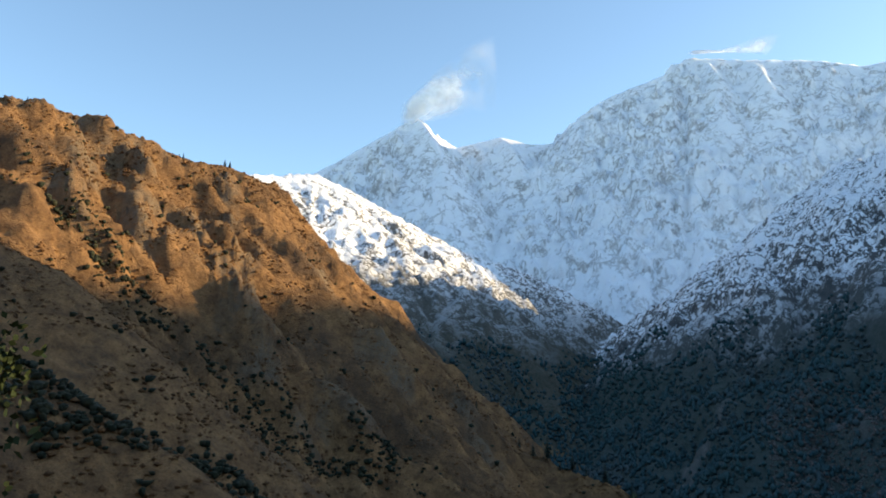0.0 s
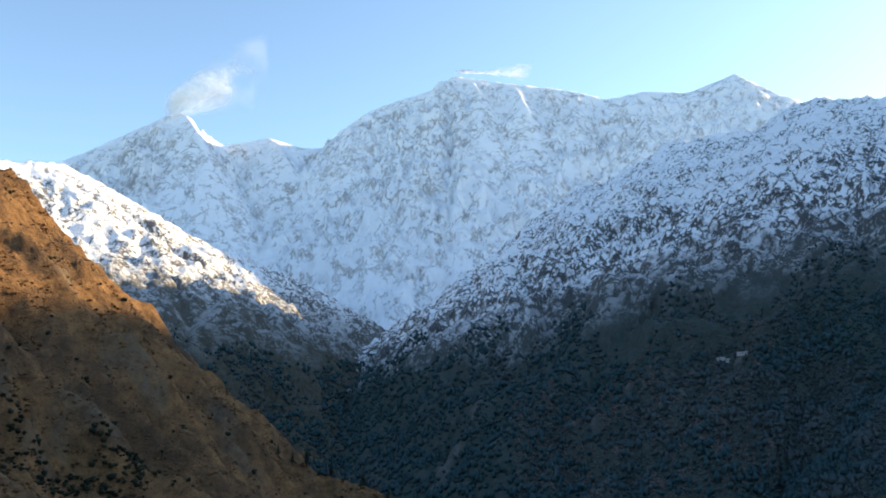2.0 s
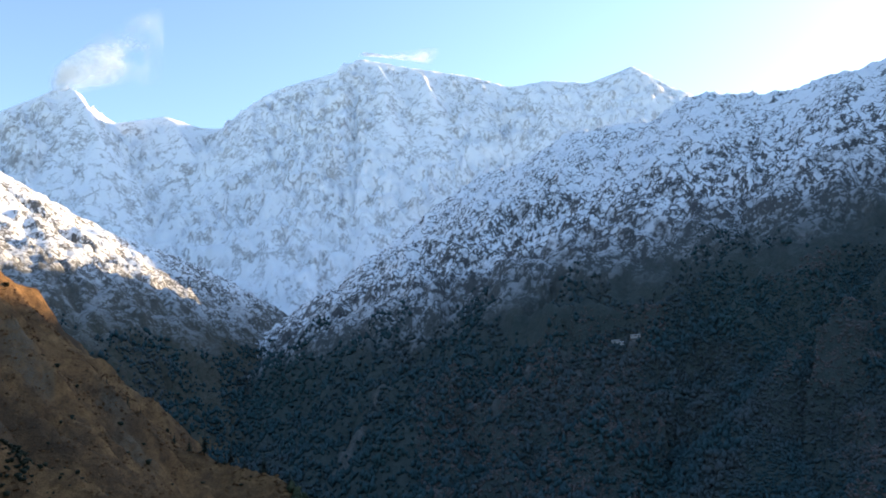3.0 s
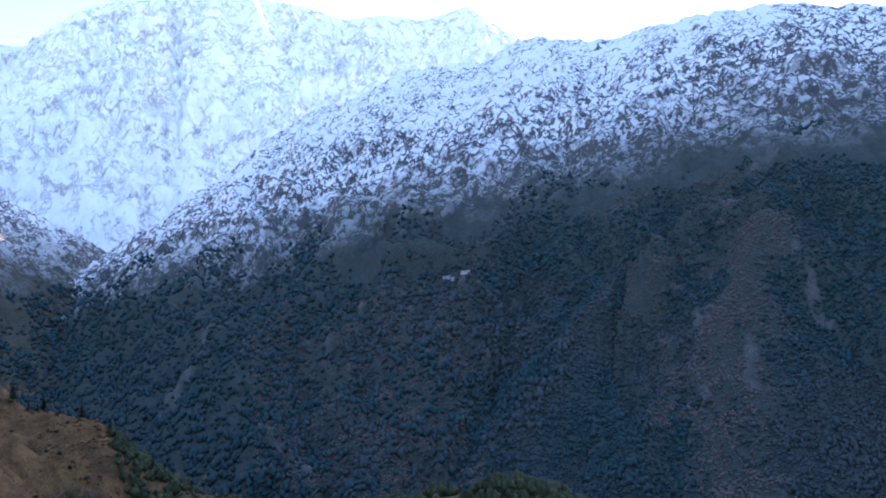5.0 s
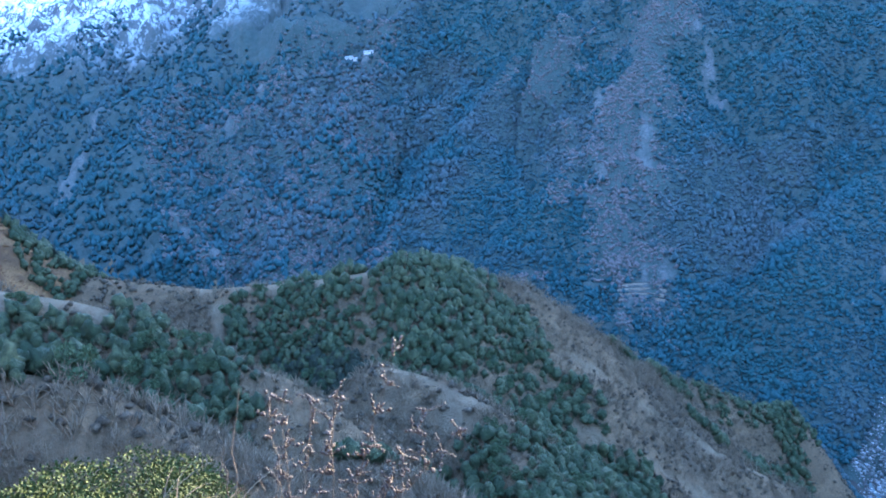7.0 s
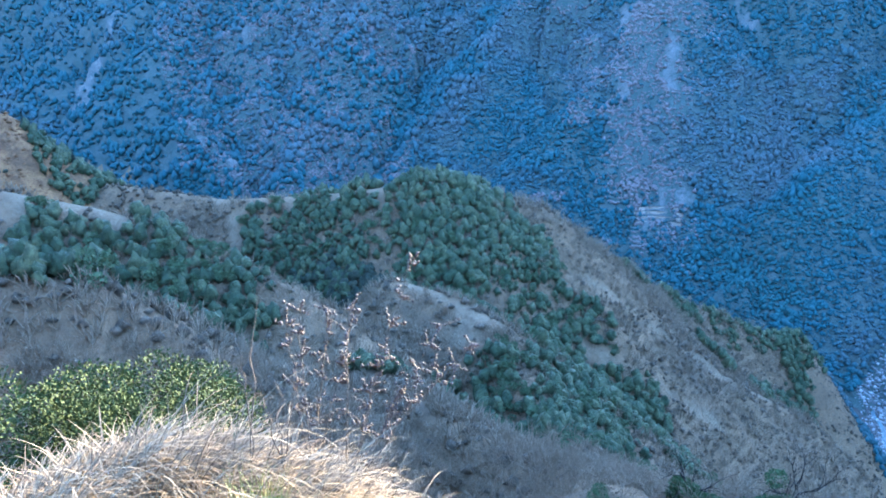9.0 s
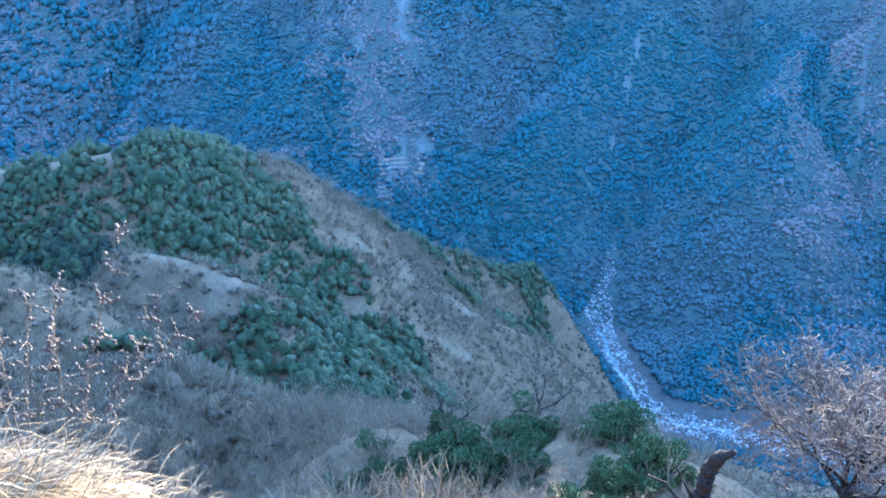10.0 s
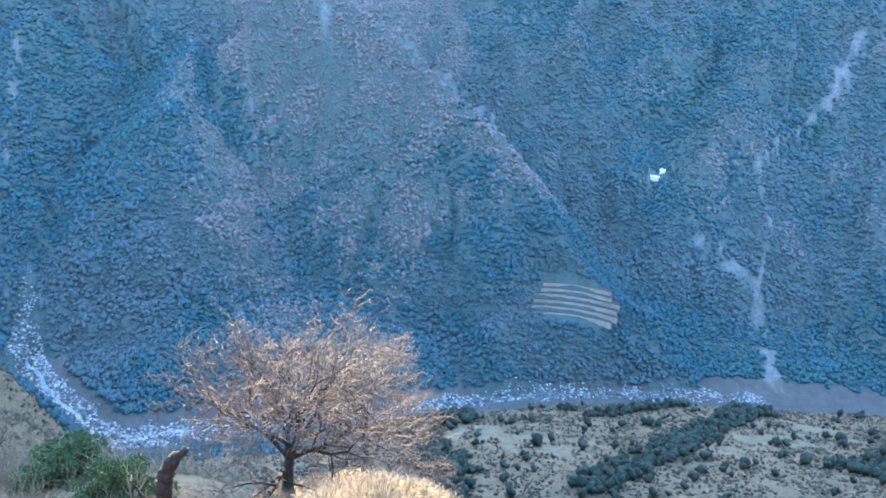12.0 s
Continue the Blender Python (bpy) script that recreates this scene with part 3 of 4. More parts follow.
def seen_side(x, y, a=18, b=140):
    az = np.degrees(np.arctan2(x, y))
    return (az > a) & (az < b)


def far_keep(brown):
    def keep(x, y, z, kind, luck):
        line = np.interp(y, (800, 2400), (205, -120)) + 110 * fbm(x / 150, y / 150, 3) + 60 * (luck - 0.5)
        az = np.degrees(np.arctan2(x, y))
        far = np.hypot(x, y)

        def belt(middle, half):
            return np.exp(-((az - middle) / half) ** 4)
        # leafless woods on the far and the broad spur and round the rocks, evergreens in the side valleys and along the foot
        # Ribs get paler trees and gullies darker ones, which puts relief shading into colour.
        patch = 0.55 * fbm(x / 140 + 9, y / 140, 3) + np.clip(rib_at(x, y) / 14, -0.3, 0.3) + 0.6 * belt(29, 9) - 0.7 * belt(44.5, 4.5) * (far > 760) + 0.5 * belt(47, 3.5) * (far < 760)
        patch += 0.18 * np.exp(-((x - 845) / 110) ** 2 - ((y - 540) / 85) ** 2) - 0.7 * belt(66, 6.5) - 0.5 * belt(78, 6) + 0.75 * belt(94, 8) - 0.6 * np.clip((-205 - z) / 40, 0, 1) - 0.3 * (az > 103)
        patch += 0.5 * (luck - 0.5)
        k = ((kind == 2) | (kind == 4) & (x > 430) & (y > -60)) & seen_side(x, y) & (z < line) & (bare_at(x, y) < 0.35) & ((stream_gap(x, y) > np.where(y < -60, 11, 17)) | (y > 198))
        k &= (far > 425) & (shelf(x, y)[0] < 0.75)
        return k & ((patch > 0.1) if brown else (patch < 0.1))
    return keep


def stream_gap(x, y):
    return along(RIVER, x, y, 0.0, nearest=True)[1]


def fan(rng, n, a0, a1, r0, r1):
    """Places spread evenly over angle and distance, so closer together near by."""
    a, r = np.radians(rng.uniform(a0, a1, n)), rng.uniform(r0, r1, n)
    return (r * np.sin(a)).astype(np.float32), (r * np.cos(a)).astype(np.float32)


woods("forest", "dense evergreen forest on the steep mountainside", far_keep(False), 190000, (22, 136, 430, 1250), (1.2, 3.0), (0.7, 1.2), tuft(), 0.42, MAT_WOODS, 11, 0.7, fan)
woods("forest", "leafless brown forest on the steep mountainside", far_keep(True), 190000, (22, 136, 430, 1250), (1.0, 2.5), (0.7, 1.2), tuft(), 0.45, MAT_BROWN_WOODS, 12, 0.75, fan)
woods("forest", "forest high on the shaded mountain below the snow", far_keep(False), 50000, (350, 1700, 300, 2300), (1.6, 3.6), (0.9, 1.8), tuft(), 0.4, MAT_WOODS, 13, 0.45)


def head_keep(x, y, z, kind, luck):
    return (kind != 3) & (kind != 0) & seen_side(x, y, -12, 45) & (np.hypot(x, y) > 650) & (z < np.interp(y, (1200, 2500), (120, 0)) + 110 * fbm(x / 150, y / 150, 3) + 90 * (luck - 0.5)) & (bare_at(x, y) < 0.35)


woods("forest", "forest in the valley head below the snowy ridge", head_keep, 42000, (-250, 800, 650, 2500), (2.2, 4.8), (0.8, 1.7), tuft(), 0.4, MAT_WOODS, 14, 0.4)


# green thickets on the spur: centre and radius on the plan
THICKETS = [(161, 256, 30), (190, 223, 32), (147, 250, 22), (207, 208, 28), (180, 212, 30), (215, 174, 18), (205, 188, 24), (222, 152, 16), (128, 132, 14), (133, 113, 16), (71, 184, 16), (65, 192, 14), (77, 174, 14), (138, 277, 16), (123, 385, 22), (50, 206, 12), (160, 195, 22), (185, 165, 20), (175, 140, 24), (200, 130, 24), (100, 372, 16), (406, 186, 14), (390, 194, 12), (30, 118, 8), (150, 120, 20), (340, 206, 11), (365, 198, 11), (352, 160, 14), (382, 160, 14), (398, 166, 12), (300, 210, 10), (322, 176, 10), (416, 178, 14), (372, 140, 12), (40, 150, 9), (56, 150, 10), (30, 132, 7), (48, 126, 9), (63, 140, 9), (76, 140, 9), (86, 120, 8), (25, 165, 9)]


def thicket_keep(x, y, z, kind, luck):
    depth = np.full(x.shape, -9.0)
    edge = fbm(x / 18, y / 18, 3)
    for cx, cy, r in THICKETS:
        depth = np.maximum(depth, 1 - np.hypot(x - cx, y - cy) / r + 0.4 * edge)
    return ((kind == 4) | (kind == 3)) & (depth > 0.12 + 0.25 * (fbm(x / 7, y / 7, 2) > 0.25)) & (luck < 0.62) & (bare_at(x, y) < 0.4)


woods("thicket", "dense evergreen scrub and small trees on the spur", thicket_keep, 64000, (20, 430, 90, 410), (0.9, 2.5), (0.8, 1.35), crown(5), 0.3, MAT_EVERGREEN, 21)

def gully_keep(x, y, z, kind, luck):
    near = np.full(x.shape, 99.0)
    for k, line in enumerate(GULLY_LINES):
        near = np.minimum(near, along(line, x, y, 0.0, nearest=True)[1] - (0, 4, 5)[k])
    spots = fbm(x / 9, y / 9, 3)
    return (kind == 3) & ((near < 8 + 6 * spots) & (luck < 0.9) | (spots > 0.3) & (luck < 0.10))


woods("gully_scrub", "dark evergreen scrub along the gullies of the hill", gully_keep, 34000, (-240, 80, 130, 440), (0.6, 1.7), (0.6, 1.1), crown(6, 1), 0.25, MAT_GULLY, 22)


def tussock_keep(x, y, z, kind, luck):
    return (kind == 3) & (fbm(x / 30, y / 30, 3) > -0.35)


MAT_TUSSOCK = leafy("dry_tussocks", (0.152, 0.076, 0.0319), (0.304, 0.16, 0.0684), 0.95)
woods("dry_tussocks", "tussocks of dry orange brown grass on the hill", tussock_keep, 26000, (-290, 110, 140, 475), (0.35, 1.1), (0.45, 0.8), tuft(), 0.5, MAT_TUSSOCK, 23, 0.6)


def twig_shape(seed, depth=2):
    rng = np.random.RandomState(seed)
    stems = []
    for k in range(4 if depth else 6):
        g = rng.uniform(0, 6.28)
        w = (0.45 * math.cos(g), 0.45 * math.sin(g), 1)
        stems += branching(rng, (0, 0, -0.05), w, rng.uniform(0.65, 1.0), 0.026 if depth else 0.034, depth, 0.6, 0, 2, 0.2)
    return sticks(rng, [s[:4] for s in stems])


def shrub_keep(x, y, z, kind, luck):
    r = np.hypot(x, y)
    keep = (kind == 4) & seen_side(x, y, 0, 112) & (r > 38) & (luck < np.clip(1.15 - r / 420, 0.6, 0.85))
    return keep & (bare_at(x, y) < 0.3) & ~((r < 75) & (luck > 0.5)) & (z > -230)


def close_shrubs(x, y, z, kind, luck):
    return shrub_keep(x, y, z, kind, luck) & (np.hypot(x, y) < 105)


def distant_shrubs(x, y, z, kind, luck):
    return shrub_keep(x, y, z, kind, luck) & (np.hypot(x, y) >= 105)


for k in range(3):
    woods("bare_scrub", "leafless grey brown scrub on the near slope", close_shrubs, 1900, (5, 110, 5, 110), (1.7, 4.2), (0.8, 1.2), twig_shape(50 + k, 1), 0.0, MAT_TWIG, 31 + k, 1.0)
    woods("bare_scrub", "leafless grey brown scrub on the slope", distant_shrubs, 16000, (5, 400, 5, 320), (1.9, 4.6), (0.8, 1.2), twig_shape(54 + k, 0), 0.0, MAT_TWIG, 35 + k, 1.0)


def undergrowth_keep(x, y, z, kind, luck):
    return (kind == 4) & seen_side(x, y, -5, 140) & (np.hypot(x, y) > 85) & (bare_at(x, y) < 0.55) & (fbm(x / 22, y / 22, 3) > -0.5) & (stream_gap(x, y) > 18)


MAT_UNDER = leafy("brown_undergrowth", (0.0816, 0.0636, 0.0408), (0.156, 0.12, 0.0792), 0.95)
woods("undergrowth", "low brown undergrowth on the slopes", undergrowth_keep, 66000, (5, 520, -560, 420), (0.45, 1.35), (0.6, 1.1), tuft(), 0.5, MAT_UNDER, 41, 0.4)


def ravine_keep(x, y, z, kind, luck):
    return (kind == 4) & (np.hypot((x - 142) / 20, (y - 224) / 26) < 1 + 0.3 * fbm(x / 9, y / 9, 3))


# Darker crowns for the evergreens here and also for the pocket's deep shade.
woods("ravine_scrub", "evergreen scrub in the deep ravine, coloured dark for its shade too", ravine_keep, 2600, (118, 170, 195, 260), (0.9, 2.2), (0.8, 1.4), crown(7), 0.3, MAT_GULLY, 24)


MAT_RIVERSIDE = leafy("riverside_crowns", (0.016, 0.025, 0.015), (0.046, 0.054, 0.032))
HEDGES = [([(339, -173, 0), (398, -258, 0), (470, -350, 0), (525, -432, 0)], 12), ([(350, -92, 0), (400, -100, 0), (463, -81, 0), (482, -130, 0)], 13), ([(352, -347, 0), (372, -430, 0), (440, -480, 0)], 14), ([(470, -225, 0), (490, -290, 0), (505, -350, 0)], 5)]


def hedge_keep(x, y, z, kind, luck):
    near = np.full(x.shape, -9.0)
    for line, half in HEDGES:
        near = np.maximum(near, 1 - along(line, x, y, 0.0, nearest=True)[1] / half)
    rough = fbm(x / 14 + 3, y / 14, 3)
    return (kind == 4) & ((near + 0.5 * rough > 0) | (rough > 0.35) & (luck < 0.2)) & (stream_gap(x, y) > 9)


woods("riverside_scrub", "dark scrub and small trees between the gravel fields", hedge_keep, 16000, (250, 540, -560, -60), (1.3, 3.4), (0.8, 1.4), crown(8), 0.3, MAT_RIVERSIDE, 25)


# ---- things ----
def part(name, bm_or_mesh, material, parent, label=""):
    if isinstance(bm_or_mesh, bmesh.types.BMesh):
        me = bpy.data.meshes.new(name)
        bm_or_mesh.to_mesh(me)
        bm_or_mesh.free()
    else:
        me = bm_or_mesh
    if material and not me.materials:
        me.materials.append(material)
    ob = new(name, me)
    ob.parent = parent
    return tagged(ob, label)


def raw_mesh(name, v, f, material=None, smooth=False):
    me = bpy.data.meshes.new(name)
    if isinstance(f, np.ndarray):
        v = np.asarray(v, np.float32)
        me.vertices.add(len(v))
        me.vertices.foreach_set("co", v.reshape(-1))
        me.loops.add(f.size)
        me.loops.foreach_set("vertex_index", f.reshape(-1).astype(np.int32))
        me.polygons.add(len(f))
        me.polygons.foreach_set("loop_start", np.arange(0, f.size, f.shape[1], dtype=np.int32))
        me.update(calc_edges=True)
    else:
        me.from_pydata([tuple(map(float, p)) for p in v], [], [tuple(map(int, q)) for q in f])
    if smooth:
        me.shade_smooth()
    if material:
        me.materials.append(material)
    return me


def tubes(stems, sides=7):
    """Round tapering pieces for trunks and thick limbs."""
    vs, fs = [], []
    for a, e, ra, re in stems:
        a, e = np.array(a, float), np.array(e, float)
        w = (e - a) / (np.linalg.norm(e - a) + 1e-9)
        u = np.cross(w, (0.3, 0.9, 0.2))
        u /= np.linalg.norm(u)
        t = np.cross(w, u)
        k = len(vs)
        for p, r in ((a - w * ra * 0.3, ra), (e + w * re * 0.3, re)):
            for q in range(sides):
                g = q * 2 * math.pi / sides
                vs.append(p + r * (math.cos(g) * u + math.sin(g) * t))
        for q in range(sides):
            j = (q + 1) % sides
            fs.append((k + q, k + j, k + sides + j, k + sides + q))
        fs += [tuple(range(k, k + sides))[::-1], tuple(range(k + sides, k + 2 * sides))]
    vs = np.array(vs)
    return vs + 0.0, fs


def bare_tree(x, y, height, seed, label, limbs=9, depth=3, trunk_radius=0.2, wide=1.0, twig=MAT_BUD, wood=MAT_BARK, lean=(0, 0), clear=0.18, z=None, twigs=2):
    """A leafless tree: trunk, main limbs and a haze of fine twigs."""
    rng = np.random.RandomState(seed)
    base = ground_at(x, y)[0] - 0.1 if z is None else z
    tree = tagged(new("bare_tree"), label, "tree", "leafless trees")
    tree.location = (x, y, base)
    stems, p, w, r = [], np.zeros(3), np.array((lean[0], lean[1], 1.0)), trunk_radius
    pieces = 7
    marks = []
    for i in range(pieces):
        w = w + rng.normal(0, 0.13, 3)
        w /= np.linalg.norm(w)
        q = p + w * height * 0.62 / pieces
        stems.append((p, q, r, r * 0.86))
        p, r = q, r * 0.86
        marks.append((p, r))
    v, f = tubes(stems, 9)
    part("trunk", raw_mesh("trunk", v, f, wood, True), wood, tree)
    thin = []
    for k in range(limbs):
        share = clear + (1 - clear) * k / max(limbs - 1, 1)
        spot, rad = marks[min(int(share * pieces), pieces - 1)]
        g = k * 2.4 + rng.uniform(-0.5, 0.5)
        rise = 0.2 + 1.0 * share
        out = branching(rng, spot, (math.cos(g) * wide, math.sin(g) * wide, rise), height * rng.uniform(0.42, 0.58) * (1.1 - 0.35 * share), rad * 0.72, depth, 0.62, 0.12, twigs, 0.34)
        thick = [s[:4] for s in out if s[4] >= depth - 1]
        thin += [s[:4] for s in out if s[4] < depth - 1]
        v, f = tubes(thick, 5)
        part("limb", raw_mesh("limb", v, f, wood, True), wood, tree)
    thin = [(a, e, max(ra, 0.016 * height / 6), max(re, 0.010 * height / 6)) for a, e, ra, re in thin]
    v, f = sticks(rng, thin)
    tagged(part("crown", raw_mesh("crown", v, f, twig), twig, tree, "fine leafless reddish grey crown"), kind="stuff")
    return tree


bare_tree(25.4, -0.9, 6.1, 5, "spreading leafless tree with reddish grey twigs on the grassy brow", 15, 3, 0.26, 1.2, clear=0.22)
bare_tree(31.0, -4.6, 5.8, 8, "leafless tree behind the spreading one on the steep slope", 11, 3, 0.17, 1.2, clear=0.2)
bare_tree(58.0, 24.0, 7.0, 14, "dark forked leafless tree above the evergreen bushes", 6, 2, 0.24, 0.7, MAT_TWIG, clear=0.25)
bare_tree(57.0, 33.0, 6.0, 17, "dark leafless tree with upright limbs among grey scrub", 6, 2, 0.2, 0.7, MAT_TWIG, clear=0.25)
for k, (x, y, h) in enumerate([(68, 52, 4.5), (64, 60, 4.8), (74, 66, 5), (60, 45, 4.2), (82, 84, 5), (70, 40, 4.5), (47, 20, 3.2), (38, 9, 3.5), (33, 4, 3.0), (30, 11, 3.2), (42, 28, 3.8), (52, 44, 4.0), (36, 18, 3.2), (30, -9, 3.4), (27, -6, 2.6)]):
    bare_tree(x, y, h, 60 + k, "small leafless grey tree on the brushy slope", 5, 2, 0.08, 0.9, MAT_TWIG, MAT_TWIG, clear=0.1)


def broken_trunk():
    """A dead trunk that bends over and forks, with a few short broken limbs."""
    x, y = 22.1, 3.2
    tree = tagged(new("dead_tree"), "dark broken dead trunk bending over with short stubs", "tree")
    z = ground_at(x, y)[0] - 0.1
    tree.location = (x, y, z)
    up = -13.1 - z
    line = [(0, 0, 0), (0.02, 0.04, up * 0.3), (0.05, 0.02, up * 0.52), (0.05, -0.22, up * 0.66), (0.05, -0.26, up * 0.82), (0.08, -0.55, up * 0.95), (0.1, -0.95, up * 1.02)]
    rad = [0.33, 0.29, 0.27, 0.25, 0.24, 0.19, 0.08]
    rough = np.random.RandomState(8)
    fine = []
    for i in range(6):
        a, e = np.array(line[i]), np.array(line[i + 1])
        for k in range(4):
            fine.append((a + (e - a) * k / 4, a + (e - a) * (k + 1) / 4, (rad[i] + (rad[i + 1] - rad[i]) * k / 4) * rough.uniform(0.85, 1.15), (rad[i] + (rad[i + 1] - rad[i]) * (k + 1) / 4) * rough.uniform(0.85, 1.15)))
    v, f = tubes(fine, 10)
    v = v + rough.normal(0, 0.018, v.shape)
    part("trunk", raw_mesh("trunk", v, f, MAT_BARK, True), MAT_BARK, tree)
    for a, e, r in (((0.04, 0.1, up * 0.42), (0.1, 0.95, up * 0.62), 0.1), ((0.1, 0.95, up * 0.62), (0.1, 1.6, up * 0.64), 0.055), ((0.04, -0.1, up * 0.45), (0.2, -1.2, up * 0.5), 0.085), ((0.2, -1.2, up * 0.5), (0.2, -1.9, up * 0.45), 0.045), ((0.04, 0.05, up * 0.56), (0.1, 0.55, up * 0.72), 0.07), ((0.1, 0.55, up * 0.72), (0.05, 0.75, up * 0.80), 0.04), ((0.04, -0.1, up * 0.6), (0.15, -0.8, up * 0.58), 0.06), ((0.15, -0.8, up * 0.58), (0.2, -1.2, up * 0.63), 0.035), ((0.1, -0.7, up * 0.99), (0.1, -1.0, up * 0.97), 0.05)):
        v, f = tubes([(a, e, r, r * 0.5)], 6)
        part("limb", raw_mesh("limb", v, f, MAT_BARK, True), MAT_BARK, tree)


broken_trunk()


def leaf_shape(seed, count, size, flat=0.75):
    """A bush of many small leaf blades on stems, in lumps."""
    rng = np.random.RandomState(seed)
    lumps = rng.normal(0, 1, (9, 3)) * (0.42, 0.42, 0.26) + (0, 0, 0.45)
    vs, fs = [], []
    for i in range(count):
        c = lumps[rng.randint(len(lumps))]
        d = rng.normal(0, 1, 3)
        d /= np.linalg.norm(d)
        p = c + d * rng.uniform(0.26, 0.4) * (1, 1, flat)
        w = d + rng.normal(0, 0.5, 3) + (0, 0, 0.3)
        w /= np.linalg.norm(w)
        s = np.cross(w, rng.normal(0, 1, 3))
        s /= np.linalg.norm(s)
        n = np.cross(w, s)
        a, h = size * rng.uniform(0.7, 1.3), size * 0.42
        k = len(vs)
        vs += [p - w * a * 0.5, p + s * h, p + w * a * 0.5 + n * h * 0.4, p - s * h]
        fs += [(k, k + 1, k + 2, k + 3)]
    return np.array(vs), np.array(fs)


def leaf_material(name, dark, light):
    m, n, l, b = shader(name, 0.75, 0.12)
    g = n.new("ShaderNodeNewGeometry")
    l.new(mix(n, l, g.outputs["Random Per Island"], dark, light), b.inputs["Base Color"])
    return m


MAT_RHODO = leaf_material("rhododendron_leaves", (0.028, 0.05, 0.02), (0.08, 0.105, 0.042))
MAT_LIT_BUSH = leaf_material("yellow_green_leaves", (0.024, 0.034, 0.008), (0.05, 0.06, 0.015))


def bush_kind(seed, count, size, material, label, group):
    """One evergreen bush with stems and leaves, to be copied."""
    rng = np.random.RandomState(seed)
    ob = tagged(new("evergreen_bush"), label, "bush", group)
    stems = []
    for k in range(5):
        g = rng.uniform(0, 6.28)
        stems.append(((0, 0, -0.2), (0.4 * math.cos(g), 0.4 * math.sin(g), 0.5), 0.03, 0.012))
    v, f = sticks(rng, stems)
    part("woody_base", raw_mesh("woody_base", v, f, MAT_BARK), MAT_BARK, ob)
    v, f = leaf_shape(seed, count, size)
    tagged(part("foliage", raw_mesh("foliage", v, f, material), material, ob), kind="stuff")
    return ob


def bushes(kinds, spots, seed):
    rng = np.random.RandomState(seed)
    for i, (x, y, s) in enumerate(spots):
        z = ground_at(x, y)[0]
        src = kinds[i % len(kinds)]
        m = pose(x, y, z + 0.05 * s, 0, 0, rng.uniform(0, 360))
        if i < len(kinds):
            ob = src
        else:
            ob = copy_thing(src, m)
        ob.matrix_basis = m
        ob.scale = (s, s, s * rng.uniform(0.8, 1.1))


rng = np.random.RandomState(3)
KINDS = [bush_kind(70 + k, 3200, 0.085, MAT_RHODO, "dark green rhododendron bush with leathery leaves", "rhododendron bushes") for k in range(4)]
spots = []
for cx, cy, r, n in ((54, 33, 5, 14), (53.5, 27, 3.5, 12), (53.4, 21.5, 3, 12), (55, 16.5, 2.6, 10), (48.5, 10.0, 2.0, 6), (45.5, 12, 1.6, 5), (44.0, 15.0, 1.4, 4), (52, 38, 4, 7), (39, 13, 1.5, 4), (50, 23.5, 1.5, 4)):
    for k in range(n):
        spots.append((cx + rng.normal(0, r * 0.5), cy + rng.normal(0, r * 0.5), rng.uniform(1.3, 2.5)))
bushes(KINDS, spots, 5)
NEAR_KINDS = [bush_kind(80 + k, 9000, 0.03, MAT_LIT_BUSH, "yellow green evergreen shrub below the grassy bank", "shrubs below the bank") for k in range(2)]
bushes(NEAR_KINDS, [(0.5, 10.6, 1.6), (1.2, 10.8, 1.65), (1.9, 10.8, 1.7), (2.6, 10.9, 1.65), (3.3, 11.3, 1.8), (4.1, 11.9, 1.75), (4.8, 12.5, 1.7), (2.9, 10.4, 1.2)], 6)

# Leaves darkened in colour, standing in for shade on a tree the sun reaches.
MAT_SHADE_LEAF = leaf_material("shade_green_leaves", (0.012, 0.02, 0.007), (0.032, 0.042, 0.015))


def leafy_tree(x, y, top, wide, label):
    """A slender evergreen tree: a thin trunk, limbs, and leaves in lumps all the way up."""
    rng = np.random.RandomState(41)
    z = ground_at(x, y)[0]
    ob = tagged(new("evergreen_tree"), label, "tree")
    ob.location = (x, y, z)
    high = top - z
    v, f = tubes([((0.05 * math.sin(k), 0.04 * k % 0.1, high * k / 6), (0.05 * math.sin(k + 1), 0.04 * (k + 1) % 0.1, high * (k + 1) / 6), 0.10 - 0.015 * k, 0.085 - 0.015 * k) for k in range(6)], 7)
    part("trunk", raw_mesh("trunk", v, f, MAT_BARK, True), MAT_BARK, ob)
    vs, fs = [], []
    for k in range(26):
        u = rng.uniform(0.12, 1.0)
        g, reach = rng.uniform(0, 6.28), wide * (1.05 - u) * rng.uniform(0.5, 1.0)
        spot = np.array((math.cos(g) * reach, math.sin(g) * reach, high * u))
        v, f = tubes([((0, 0, spot[2] - 0.3), tuple(spot), 0.03, 0.012)], 5)
        part("limb", raw_mesh("limb", v, f, MAT_BARK, True), MAT_BARK, ob)
        v, f = leaf_shape(200 + k, 260, 0.11)
        size = wide * rng.uniform(0.35, 0.55)
        fs.append(f + sum(map(len, vs)))
        vs.append((v - (0, 0, 0.45)) * size + spot)
    tagged(part("foliage", raw_mesh("foliage", np.concatenate(vs), np.concatenate(fs), MAT_SHADE_LEAF), MAT_SHADE_LEAF, ob), kind="stuff")


leafy_tree(-4.25, 7.1, 2.7, 1.6, "slender dark green evergreen tree on the near slope")


MAT_TREE_LEAF = leaf_material("small_tree_leaves", (0.0576, 0.084, 0.0408), (0.0984, 0.12, 0.06))
TREE_KINDS = [bush_kind(100 + k, 1100, 0.15, MAT_TREE_LEAF, "small evergreen tree in the scrub of the spur", "small evergreen trees") for k in range(4)]
rng = np.random.RandomState(31)
spots = []
